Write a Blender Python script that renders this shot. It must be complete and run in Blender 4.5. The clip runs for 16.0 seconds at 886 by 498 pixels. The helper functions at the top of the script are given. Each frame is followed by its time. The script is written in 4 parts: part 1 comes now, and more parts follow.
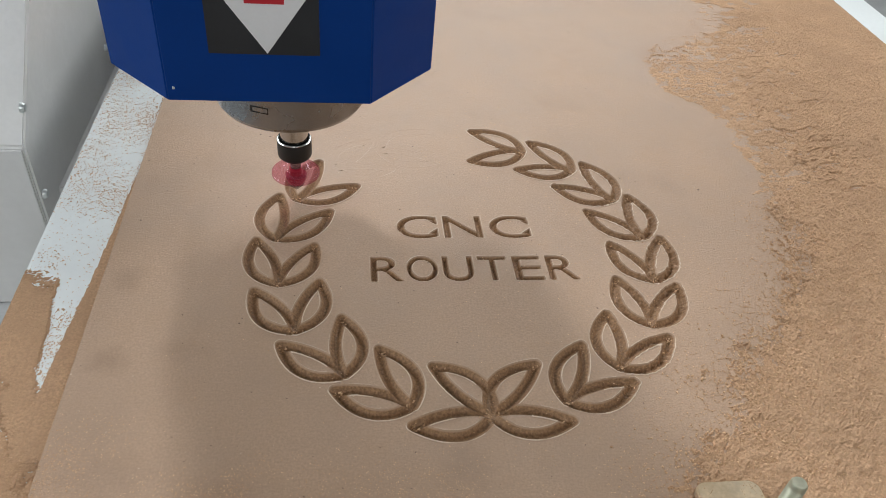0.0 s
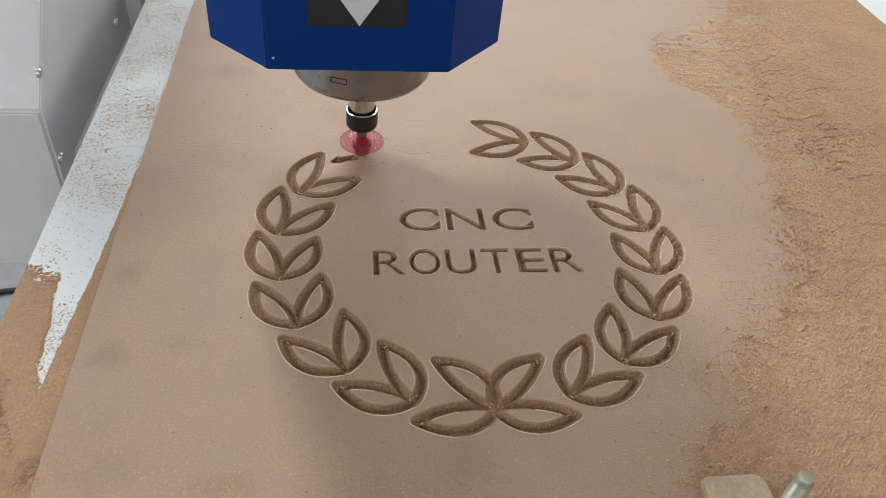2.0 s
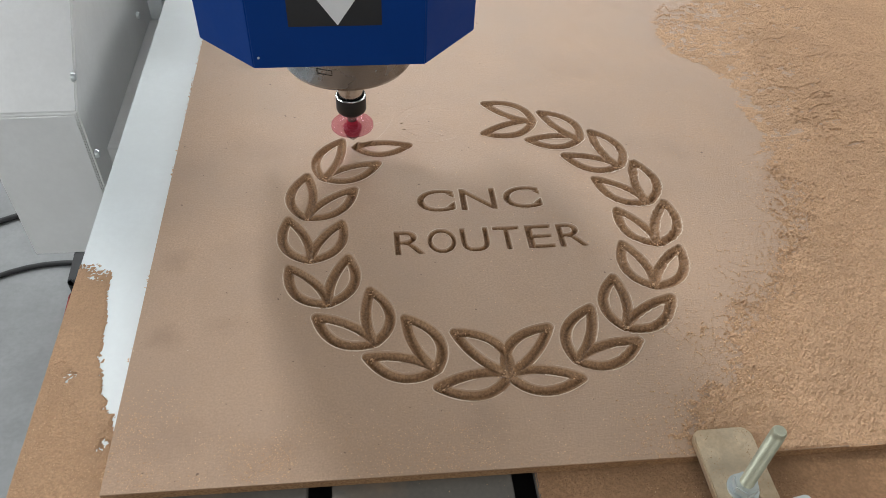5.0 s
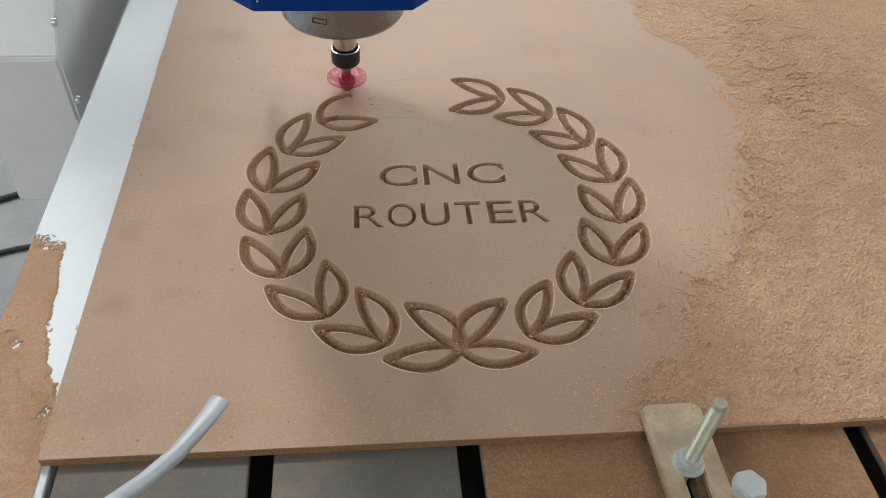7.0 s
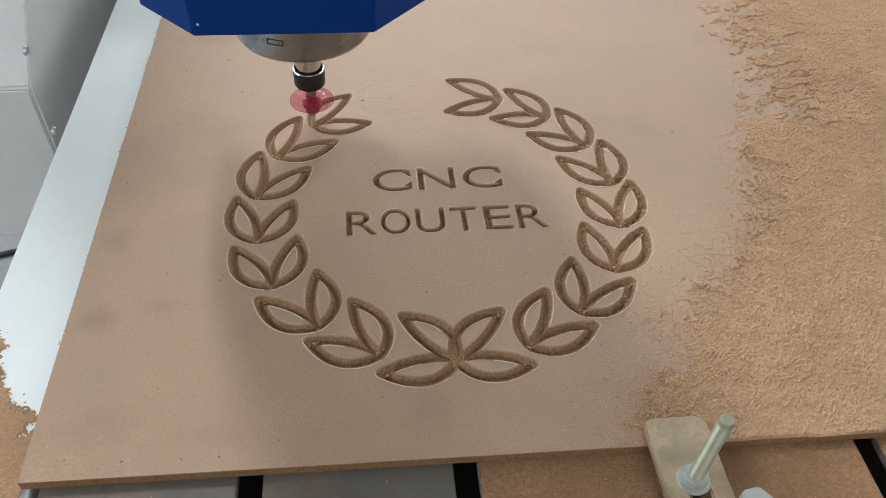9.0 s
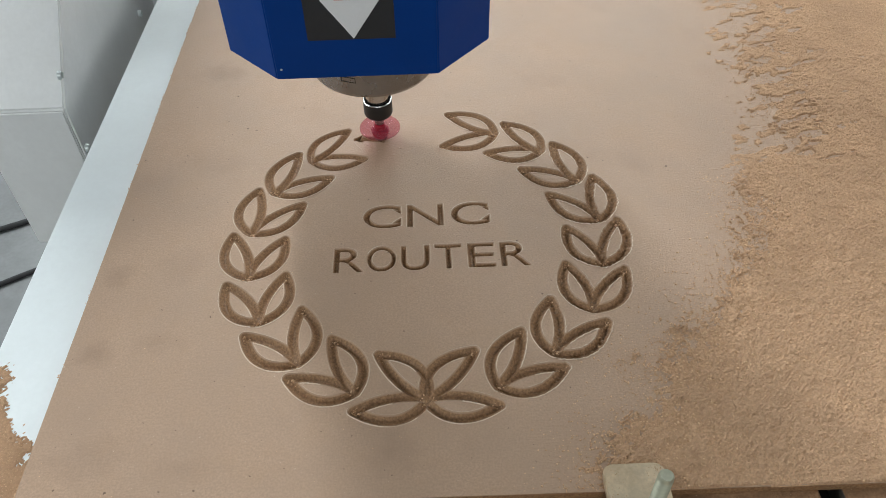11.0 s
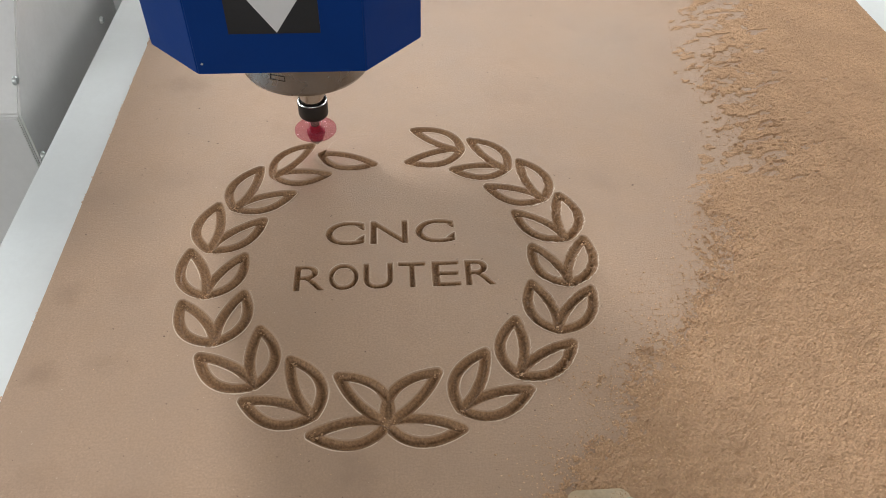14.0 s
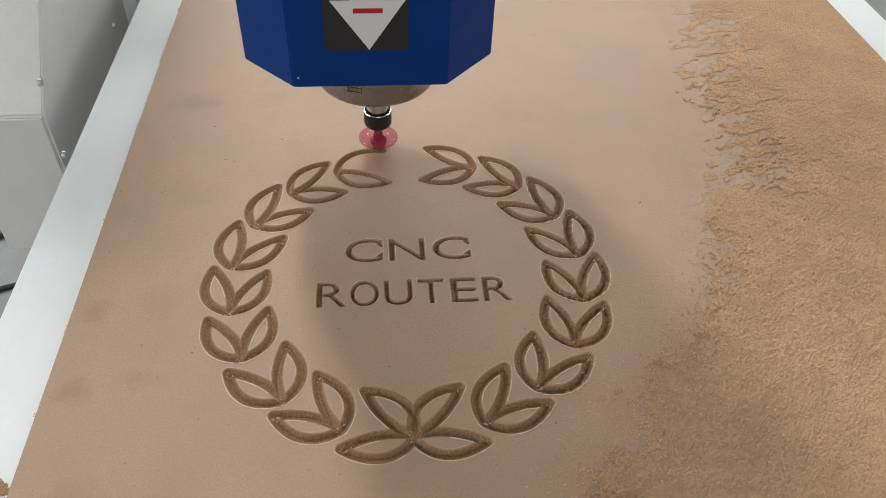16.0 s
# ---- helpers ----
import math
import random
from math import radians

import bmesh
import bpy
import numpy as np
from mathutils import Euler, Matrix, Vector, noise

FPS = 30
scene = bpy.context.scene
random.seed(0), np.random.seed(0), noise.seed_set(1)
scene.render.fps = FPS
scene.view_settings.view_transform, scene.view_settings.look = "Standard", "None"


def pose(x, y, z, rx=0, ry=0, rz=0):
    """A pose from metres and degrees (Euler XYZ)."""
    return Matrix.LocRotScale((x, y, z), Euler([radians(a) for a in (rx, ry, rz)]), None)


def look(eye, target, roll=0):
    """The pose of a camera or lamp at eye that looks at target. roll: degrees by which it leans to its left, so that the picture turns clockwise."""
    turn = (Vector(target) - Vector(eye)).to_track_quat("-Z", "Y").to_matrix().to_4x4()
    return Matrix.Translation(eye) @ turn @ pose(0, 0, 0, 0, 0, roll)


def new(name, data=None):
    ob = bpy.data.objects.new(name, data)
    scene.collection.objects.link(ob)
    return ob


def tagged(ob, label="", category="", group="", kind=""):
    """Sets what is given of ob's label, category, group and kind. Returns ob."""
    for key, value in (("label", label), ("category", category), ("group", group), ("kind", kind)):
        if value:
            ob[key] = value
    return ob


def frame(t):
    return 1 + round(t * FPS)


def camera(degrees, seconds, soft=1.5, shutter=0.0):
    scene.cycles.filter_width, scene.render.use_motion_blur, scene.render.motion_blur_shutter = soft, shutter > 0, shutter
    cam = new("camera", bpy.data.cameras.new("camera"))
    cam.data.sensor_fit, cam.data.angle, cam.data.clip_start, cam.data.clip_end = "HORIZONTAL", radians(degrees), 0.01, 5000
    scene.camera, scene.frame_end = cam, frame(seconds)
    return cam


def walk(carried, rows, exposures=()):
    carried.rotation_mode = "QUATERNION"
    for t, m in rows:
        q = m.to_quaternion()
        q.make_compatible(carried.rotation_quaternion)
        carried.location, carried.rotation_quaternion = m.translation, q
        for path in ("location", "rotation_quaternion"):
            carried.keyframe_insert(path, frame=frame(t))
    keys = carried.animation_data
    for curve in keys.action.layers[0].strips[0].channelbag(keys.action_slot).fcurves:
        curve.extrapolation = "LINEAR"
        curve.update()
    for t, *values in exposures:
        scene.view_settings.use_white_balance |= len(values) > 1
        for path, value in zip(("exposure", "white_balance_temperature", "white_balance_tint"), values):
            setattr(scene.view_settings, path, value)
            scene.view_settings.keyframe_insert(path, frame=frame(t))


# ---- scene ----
cam = camera(60.4, 16.0, soft=0.6)
PATH = [
    (0, (-0.0710, -0.2890, 0.2720), (0.1909, 1.2085, -1.0276), 6.20),
    (0.5, (-0.0720, -0.2880, 0.2690), (0.1911, 1.2104, -1.0293), 6.10),
    (1, (-0.0700, -0.2870, 0.2650), (0.1840, 1.2141, -1.0320), 5.70),
    (1.5, (-0.0700, -0.2860, 0.2670), (0.1810, 1.2060, -1.0410), 5.80),
    (2, (-0.0696, -0.2859, 0.2713), (0.1801, 1.1950, -1.0495), 5.70),
    (2.5, (-0.0860, -0.2846, 0.2910), (0.1584, 1.1804, -1.0484), 5.31),
    (3, (-0.0831, -0.2946, 0.3040), (0.1565, 1.1536, -1.0544), 4.52),
    (3.5, (-0.0770, -0.2956, 0.3070), (0.1571, 1.1415, -1.0642), 3.71),
    (5.8, (-0.0670, -0.3058, 0.3045), (0.1181, 1.0913, -1.1146), 3.06),
    (6, (-0.0617, -0.3059, 0.3004), (0.1243, 1.0920, -1.1177), 3.31),
    (6.5, (-0.0520, -0.3090, 0.3000), (0.1390, 1.0862, -1.1202), 3.60),
    (7, (-0.0480, -0.3100, 0.2970), (0.1440, 1.0811, -1.1271), 3.50),
    (7.5, (-0.0480, -0.3070, 0.2970), (0.1470, 1.0788, -1.1318), 3.40),
    (8, (-0.0440, -0.3020, 0.2920), (0.1529, 1.0806, -1.1396), 3.20),
    (10.3, (-0.0434, -0.2960, 0.2978), (0.0870, 1.0955, -1.1328), 0.90),
    (10.5, (-0.0370, -0.2960, 0.3037), (0.0637, 1.1035, -1.1215), 0.24),
    (11, (-0.0008, -0.2930, 0.3164), (0.0327, 1.1005, -1.1178), -1.37),
    (11.5, (0.0147, -0.2930, 0.3212), (0.0311, 1.0974, -1.1163), -1.55),
    (12, (0.0146, -0.2921, 0.3180), (0.0403, 1.1014, -1.1164), -1.14),
    (12.5, (0.0135, -0.2922, 0.3168), (0.0616, 1.1062, -1.1122), -0.53),
    (13, (0.0103, -0.2912, 0.3137), (0.0843, 1.1120, -1.1096), 0.21),
    (13.5, (0.0080, -0.2892, 0.3136), (0.1041, 1.1206, -1.1018), 0.74),
    (14, (0.0028, -0.2853, 0.3116), (0.1168, 1.1306, -1.0964), 1.37),
    (14.5, (-0.0084, -0.2863, 0.3115), (0.1136, 1.1345, -1.0908), 1.62),
    (15, (-0.0099, -0.2902, 0.3159), (0.1244, 1.1331, -1.0827), 1.91),
    (15.5, (-0.0144, -0.2892, 0.3182), (0.1330, 1.1357, -1.0775), 2.19),
    (16, (-0.0178, -0.2891, 0.3244), (0.1404, 1.1365, -1.0693), 2.46),
]

walk(cam, [(t, look(eye, target, roll)) for t, eye, target, roll in PATH],
     exposures=[(0, 0.11, 6450, 8), (3.5, 0.11, 6450, 8), (7, 0.11, 6450, 8), (8.2, 0.11, 6400, 7), (10.4, 0.12, 6250, 4), (11.2, 0.12, 6300, 5), (12.3, 0.10, 6750, 10), (16, 0.04, 6700, 9)])

# ---------------------------------------------------------------- light
world = bpy.data.worlds.new("workshop_sky")
scene.world = world
world.use_nodes = True
wn = world.node_tree.nodes
sky = wn.new("ShaderNodeTexSky")
sky.sky_type = "NISHITA"
sky.sun_disc = False
sky.sun_elevation, sky.sun_rotation = radians(40), radians(10)
world.node_tree.links.new(sky.outputs[0], wn["Background"].inputs[0])
wn["Background"].inputs[1].default_value = 0.1


def area_light(name, m, w, h, watts, colour):
    d = bpy.data.lights.new(name, "AREA")
    d.shape, d.size, d.size_y, d.energy, d.color = "RECTANGLE", w, h, watts, colour
    ob = new(name, d)
    ob.matrix_world = m
    return ob


area_light("skylight", look((-0.78, 2.35, 3.58), (-0.02, 0.08, 0.0)), 0.42, 1.3, 165, (0.97, 0.98, 1.0))
area_light("far_window_light", look((0.5, 3.9, 1.65), (0, 0.1, 0.0)), 3.4, 1.3, 78, (0.95, 0.98, 1.0))
# left and right: unseen lamps added as soft fill
area_light("left_window_light", look((-3.9, 0.3, 1.7), (0, 0.1, 0.0)), 2.8, 1.8, 84, (0.94, 0.97, 1.0))
area_light("right_window_light", look((3.9, 1.2, 1.9), (0, 0.1, 0.0)), 2.8, 1.8, 40, (1.0, 0.96, 0.90))
# unseen lamp added behind the camera to brighten front faces
area_light("rear_window_light", look((0.3, -3.9, 2.2), (0, 0.0, 0.0)), 3.0, 1.6, 56, (1.0, 0.98, 0.95))




# ---------------------------------------------------------------- materials
def material(name, base, rough=0.6, metal=0.0, var=0.12, scale=40.0, fine=600.0, bump=0.15, bump_scale=None, alt=None,
             amount=0.5, thresh=(0.45, 0.7), spec=0.5, distance=0.0004, speckle=0.35):
    """Two scales of variation on the base colour, fine relief, and an optional second colour in patches."""
    m = bpy.data.materials.new(name)
    m.use_nodes = True
    nt = m.node_tree
    n, l = nt.nodes, nt.links
    b = n["Principled BSDF"]
    b.inputs["Roughness"].default_value, b.inputs["Metallic"].default_value = rough, metal
    b.inputs["Specular IOR Level"].default_value = spec
    tc = n.new("ShaderNodeTexCoord")

    def tex(s, detail=4.0, r=0.6):
        t = n.new("ShaderNodeTexNoise")
        t.inputs["Scale"].default_value, t.inputs["Detail"].default_value, t.inputs["Roughness"].default_value = s, detail, r
        l.new(tc.outputs["Object"], t.inputs["Vector"])
        return t

    def mixc(f, a, c):
        x = n.new("ShaderNodeMix")
        x.data_type = "RGBA"
        for sock, v in ((0, f), (6, a), (7, c)):
            if isinstance(v, (tuple, float, int)):
                x.inputs[sock].default_value = (*v, 1) if isinstance(v, tuple) else v
            else:
                l.new(v, x.inputs[sock])
        return x.outputs[2]

    def ramp(src, lo, hi, top=1.0):
        r = n.new("ShaderNodeMapRange")
        r.inputs[1].default_value, r.inputs[2].default_value, r.inputs[4].default_value = lo, hi, top
        l.new(src, r.inputs[0])
        return r.outputs[0]

    big, small = tex(scale), tex(fine, 2.0)
    dark, light = tuple(c * (1 - var) for c in base), tuple(min(1, c * (1 + var)) for c in base)
    col = mixc(ramp(big.outputs[0], 0.3, 0.7), dark, light)
    col = mixc(ramp(small.outputs[0], 0.35, 0.65, speckle), col, tuple(c * (1 - 1.6 * var) for c in base))
    if alt:
        patch = tex(scale * 0.35, 6.0, 0.7)
        col = mixc(ramp(patch.outputs[0], thresh[0], thresh[1], amount), col, alt)
    rr = ramp(big.outputs[0], 0.3, 0.7)
    rm = n.new("ShaderNodeMapRange")
    rm.inputs[3].default_value, rm.inputs[4].default_value = max(0.02, rough - 0.08), min(1, rough + 0.08)
    l.new(rr, rm.inputs[0])
    l.new(rm.outputs[0], b.inputs["Roughness"])
    if bump:
        bp = n.new("ShaderNodeBump")
        bp.inputs["Strength"].default_value, bp.inputs["Distance"].default_value = bump, distance
        bt = tex(bump_scale or fine, 5.0, 0.65)
        l.new(bt.outputs[0], bp.inputs["Height"])
        l.new(bp.outputs[0], b.inputs["Normal"])
    l.new(col, b.inputs["Base Color"])
    return m, n, l, col, mixc, ramp, tc, tex


def plain(*a, **k):
    return material(*a, **k)[0]


def mdf_material():
    """Fibreboard: a pale pressed skin over a browner core, with oily smudges and stray fibres."""
    m, n, l, col, mixc, ramp, tc, tex = material("fibreboard", (0.440, 0.293, 0.194), rough=0.58, var=0.13, scale=14.0, fine=900.0,
                                                 bump=0.9, bump_scale=1000.0, spec=0.5, distance=0.0005, speckle=0.8)
    film = tex(55.0, 8.0, 0.75)
    col = mixc(ramp(film.outputs[0], 0.46, 0.68, 0.42), col, (0.38, 0.245, 0.15))
    smudge = tex(17.0, 3.0, 0.5)
    col = mixc(ramp(smudge.outputs[0], 0.57, 0.72, 0.14), col, (0.21, 0.125, 0.085))
    warp = tex(60.0, 4.0, 0.65)
    for cx, cy, rx, ry, dark in ((-0.151, 0.208, 0.022, 0.017, 0.33), (-0.176, -0.050, 0.013, 0.009, 0.36), (-0.148, -0.046, 0.020, 0.008, 0.21),
                                 (-0.019, -0.113, 0.017, 0.012, 0.30), (-0.166, -0.112, 0.020, 0.014, 0.27), (-0.178, 0.004, 0.010, 0.014, 0.30), (-0.118, -0.118, 0.018, 0.008, 0.21)):
        mp = n.new("ShaderNodeMapping")          # old oily hand marks
        mp.inputs["Location"].default_value, mp.inputs["Scale"].default_value = (-cx / rx, -cy / ry, 0), (1 / rx, 1 / ry, 0)
        l.new(tc.outputs["Object"], mp.inputs["Vector"])
        far = n.new("ShaderNodeVectorMath")
        far.operation = "LENGTH"
        l.new(mp.outputs[0], far.inputs[0])
        mark = n.new("ShaderNodeMath")
        mark.operation = "MULTIPLY_ADD"
        mark.inputs[1].default_value = 2.8
        l.new(warp.outputs[0], mark.inputs[0])
        l.new(far.outputs["Value"], mark.inputs[2])
        col = mixc(ramp(mark.outputs[0], 2.45, 1.3, dark), col, (0.215, 0.130, 0.082))
    speck = tex(330.0, 2.0, 0.4)
    col = mixc(ramp(speck.outputs[0], 0.735, 0.78, 0.8), col, (0.10, 0.055, 0.03))
    fibre = tex(610.0, 2.0, 0.4)
    col = mixc(ramp(fibre.outputs[0], 0.74, 0.79, 0.6), col, (0.66, 0.52, 0.38))
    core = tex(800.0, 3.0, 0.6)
    # browner core, with some of the grooves' shade put into its colour
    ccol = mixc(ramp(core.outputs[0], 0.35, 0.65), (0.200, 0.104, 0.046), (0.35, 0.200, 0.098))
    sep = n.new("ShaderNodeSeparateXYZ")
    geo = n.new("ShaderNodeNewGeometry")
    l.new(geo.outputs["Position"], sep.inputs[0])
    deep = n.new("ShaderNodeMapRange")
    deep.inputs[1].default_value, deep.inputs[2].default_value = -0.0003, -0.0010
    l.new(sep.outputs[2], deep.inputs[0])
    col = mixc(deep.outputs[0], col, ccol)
    torn = n.new("ShaderNodeMapRange")          # torn fibres along a cut, painted paler for the back-lit bright rim
    torn.inputs[1].default_value, torn.inputs[2].default_value, torn.inputs[4].default_value = 0.00006, 0.00034, 0.85
    l.new(sep.outputs[2], torn.inputs[0])
    col = mixc(torn.outputs[0], col, (0.76, 0.63, 0.49))
    l.new(col, n["Principled BSDF"].inputs["Base Color"])
    return m


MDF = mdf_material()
DUST = plain("sawdust", (0.578, 0.366, 0.222), rough=0.95, var=0.14, scale=25.0, fine=800.0, bump=1.0, bump_scale=900.0, spec=0.1, distance=0.0016, speckle=0.8)


# darker brown than the sawdust on the board, for the bed's film
DARK_DUST = plain("trodden_sawdust", (0.37, 0.215, 0.118), rough=0.95, var=0.2, scale=40.0, fine=700.0, bump=1.0, bump_scale=900.0, spec=0.1, distance=0.0012, speckle=0.8)


def grain_material():
    m, n, l, col, mixc, ramp, tc, tex = material("sawdust_grain", (0.54, 0.335, 0.185), rough=0.95, var=0.1, scale=200.0, fine=900.0, bump=0.0, spec=0.1)
    geo = n.new("ShaderNodeNewGeometry")
    lo = mixc(geo.outputs["Random Per Island"], (0.44, 0.265, 0.145), (0.76, 0.53, 0.34))
    l.new(mixc(0.75, col, lo), n["Principled BSDF"].inputs["Base Color"])
    return m


GRAIN = grain_material()
WHITE = plain("white_paint", (0.74, 0.78, 0.78), rough=0.45, var=0.04, scale=9.0, fine=300.0, bump=0.05, alt=(0.60, 0.60, 0.57), amount=0.35)
CREAM = plain("cream_paint", (0.75, 0.75, 0.74), rough=0.42, var=0.05, scale=7.0, fine=260.0, bump=0.05, alt=(0.50, 0.49, 0.46), amount=0.4)
BLUE = plain("blue_paint", (0.0, 0.034, 0.195), rough=0.5, spec=0.15, var=0.05, scale=30.0, fine=700.0, bump=0.06)
BLACK_LABEL = plain("black_vinyl", (0.018, 0.020, 0.024), rough=0.45, var=0.1, scale=60.0, bump=0.03)
WHITE_LABEL = plain("white_vinyl", (0.70, 0.71, 0.73), rough=0.45, var=0.03, scale=60.0, bump=0.0)
RED_LABEL = plain("red_vinyl", (0.45, 0.012, 0.025), rough=0.45, var=0.04, scale=60.0, bump=0.0)
STEEL = plain("turned_steel", (0.33, 0.335, 0.345), rough=0.24, metal=1.0, var=0.06, scale=30.0, fine=900.0, bump=0.0)
CHROME = plain("ground_steel", (0.62, 0.62, 0.62), rough=0.16, metal=1.0, var=0.08, scale=120.0, bump=0.03)
BLACK_STEEL = plain("blackened_steel", (0.014, 0.013, 0.013), rough=0.42, var=0.2, scale=200.0, bump=0.1, spec=0.4)
ZINC = plain("yellow_zinc", (0.74, 0.60, 0.42), rough=0.36, metal=0.75, var=0.16, scale=90.0, fine=700.0, bump=0.12, alt=(0.48, 0.33, 0.18), amount=0.7)
OLIVE_ZINC = plain("olive_zinc", (0.50, 0.50, 0.38), rough=0.42, metal=0.65, var=0.12, scale=140.0, bump=0.15)
BRIGHT_ZINC = plain("bright_zinc", (0.68, 0.72, 0.71), rough=0.36, metal=0.7, var=0.1, scale=150.0, bump=0.08)
BED = plain("bed_profile_grey", (0.12, 0.108, 0.092), rough=0.68, metal=0.0, var=0.2, scale=26.0, fine=500.0, bump=0.3, alt=(0.30, 0.19, 0.11), amount=0.55, thresh=(0.5, 0.68))
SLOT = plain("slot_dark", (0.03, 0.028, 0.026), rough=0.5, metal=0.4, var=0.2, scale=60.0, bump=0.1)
CONCRETE = plain("workshop_concrete", (0.20, 0.205, 0.205), rough=0.6, var=0.18, scale=6.0, fine=120.0, bump=0.15, alt=(0.32, 0.33, 0.33), amount=0.5, distance=0.002)
WALL = plain("wall_paint", (0.40, 0.40, 0.39), rough=0.8, var=0.05, scale=2.0, fine=60.0, bump=0.05)
RUBBER = plain("black_rubber", (0.02, 0.02, 0.021), rough=0.6, var=0.15, scale=90.0, bump=0.1)
TOOL_RED = plain("red_plastic", (0.26, 0.03, 0.025), rough=0.45, var=0.1, scale=40.0, bump=0.05)
TUBE = plain("aluminium_tube", (0.46, 0.49, 0.51), rough=0.55, metal=0.35, var=0.1, scale=60.0, bump=0.06)


def tinted_plastic():
    """Clear red-tinted plastic of the spinning disc."""
    m = bpy.data.materials.new("red_clear_plastic")
    m.use_nodes = True
    n, l = m.node_tree.nodes, m.node_tree.links
    b = n["Principled BSDF"]
    b.inputs["Base Color"].default_value = (0.42, 0.10, 0.14, 1)
    b.inputs["Roughness"].default_value = 0.12
    tr = n.new("ShaderNodeBsdfTransparent")
    tr.inputs[0].default_value = (0.94, 0.72, 0.77, 1)
    mx = n.new("ShaderNodeMixShader")
    mx.inputs[0].default_value = 0.20
    l.new(tr.outputs[0], mx.inputs[1])
    l.new(b.outputs[0], mx.inputs[2])
    l.new(mx.outputs[0], n["Material Output"].inputs[0])
    return m


DISC = tinted_plastic()
RED_SHANK = plain("red_plastic_hub", (0.32, 0.010, 0.03), rough=0.35, var=0.1, scale=200.0, bump=0.05)


# ---------------------------------------------------------------- mesh helpers
def part(name, bm, mat, parent=None, label="", smooth=None):
    me = bpy.data.meshes.new(name)
    bm.normal_update()
    bm.to_mesh(me)
    bm.free()
    me.materials.append(mat)
    ob = new(name, me)
    if smooth is not None:
        me.shade_smooth()
        me.set_sharp_from_angle(angle=radians(smooth))
    if parent:
        ob.parent = parent
    if label:
        ob["label"] = label
    return ob


def box(bm, x0, x1, y0, y1, z0, z1, bevel=0.0):
    made = bmesh.ops.create_cube(bm, size=1.0)["verts"]
    for v in made:
        v.co = Vector(((x0 + x1) / 2 + v.co.x * (x1 - x0), (y0 + y1) / 2 + v.co.y * (y1 - y0), (z0 + z1) / 2 + v.co.z * (z1 - z0)))
    if bevel:
        edges = list({e for v in made for e in v.link_edges})
        bmesh.ops.bevel(bm, geom=edges, offset=bevel, segments=2, affect="EDGES", profile=0.6)
    return bm


def boxed(*a, **k):
    return box(bmesh.new(), *a, **k)


def prism(outline, a, b, axis="z", bevel=0.0):
    """An outline in a plane, extruded from a to b along an axis."""
    bm = bmesh.new()
    put = {"z": lambda u, v, w: (u, v, w), "y": lambda u, v, w: (u, w, v), "x": lambda u, v, w: (w, u, v)}[axis]
    lo = [bm.verts.new(put(u, v, a)) for u, v in outline]
    hi = [bm.verts.new(put(u, v, b)) for u, v in outline]
    bm.faces.new(lo)
    bm.faces.new(hi)
    k = len(outline)
    for i in range(k):
        bm.faces.new((lo[i], lo[(i + 1) % k], hi[(i + 1) % k], hi[i]))
    bmesh.ops.recalc_face_normals(bm, faces=bm.faces)
    if bevel:
        bmesh.ops.bevel(bm, geom=list(bm.edges), offset=bevel, segments=2, affect="EDGES")
    return bm


def lathe(profile, seg=48, x=0.0, y=0.0):
    """A turned body from (radius, z) pairs."""
    bm = bmesh.new()
    rings = []
    for r, z in profile:
        if r < 1e-6:
            rings.append([bm.verts.new((x, y, z))])
        else:
            rings.append([bm.verts.new((x + r * math.cos(2 * math.pi * i / seg), y + r * math.sin(2 * math.pi * i / seg), z)) for i in range(seg)])
    for a, b in zip(rings, rings[1:]):
        for i in range(seg):
            j = (i + 1) % seg
            vs = [a[i % len(a)], a[j % len(a)], b[j % len(b)], b[i % len(b)]]
            vs = list(dict.fromkeys(vs))
            if len(vs) > 2:
                bm.faces.new(vs)
    bmesh.ops.recalc_face_normals(bm, faces=bm.faces)
    return bm


def rounded(x0, x1, y0, y1, r, n=6):
    out = []
    for cx, cy, a in ((x1 - r, y1 - r, 0), (x0 + r, y1 - r, 90), (x0 + r, y0 + r, 180), (x1 - r, y0 + r, 270)):
        out += [(cx + r * math.cos(radians(a + 90 * i / n)), cy + r * math.sin(radians(a + 90 * i / n))) for i in range(n + 1)]
    return out


def pipe(name, points, radius, mat, parent=None, label="", res=3):
    cu = bpy.data.curves.new(name, "CURVE")
    cu.dimensions, cu.bevel_depth, cu.bevel_resolution, cu.use_fill_caps = "3D", radius, res, True
    sp = cu.splines.new("POLY")
    sp.points.add(len(points) - 1)
    for p, q in zip(sp.points, points):
        p.co = (*q, 1)
    tmp = bpy.data.objects.new(name, cu)
    scene.collection.objects.link(tmp)
    me = bpy.data.meshes.new_from_object(tmp.evaluated_get(bpy.context.evaluated_depsgraph_get()))
    bpy.data.objects.remove(tmp)
    me.materials.clear()
    me.materials.append(mat)
    me.shade_smooth()
    ob = new(name, me)
    if parent:
        ob.parent = parent
    if label:
        ob["label"] = label
    return ob


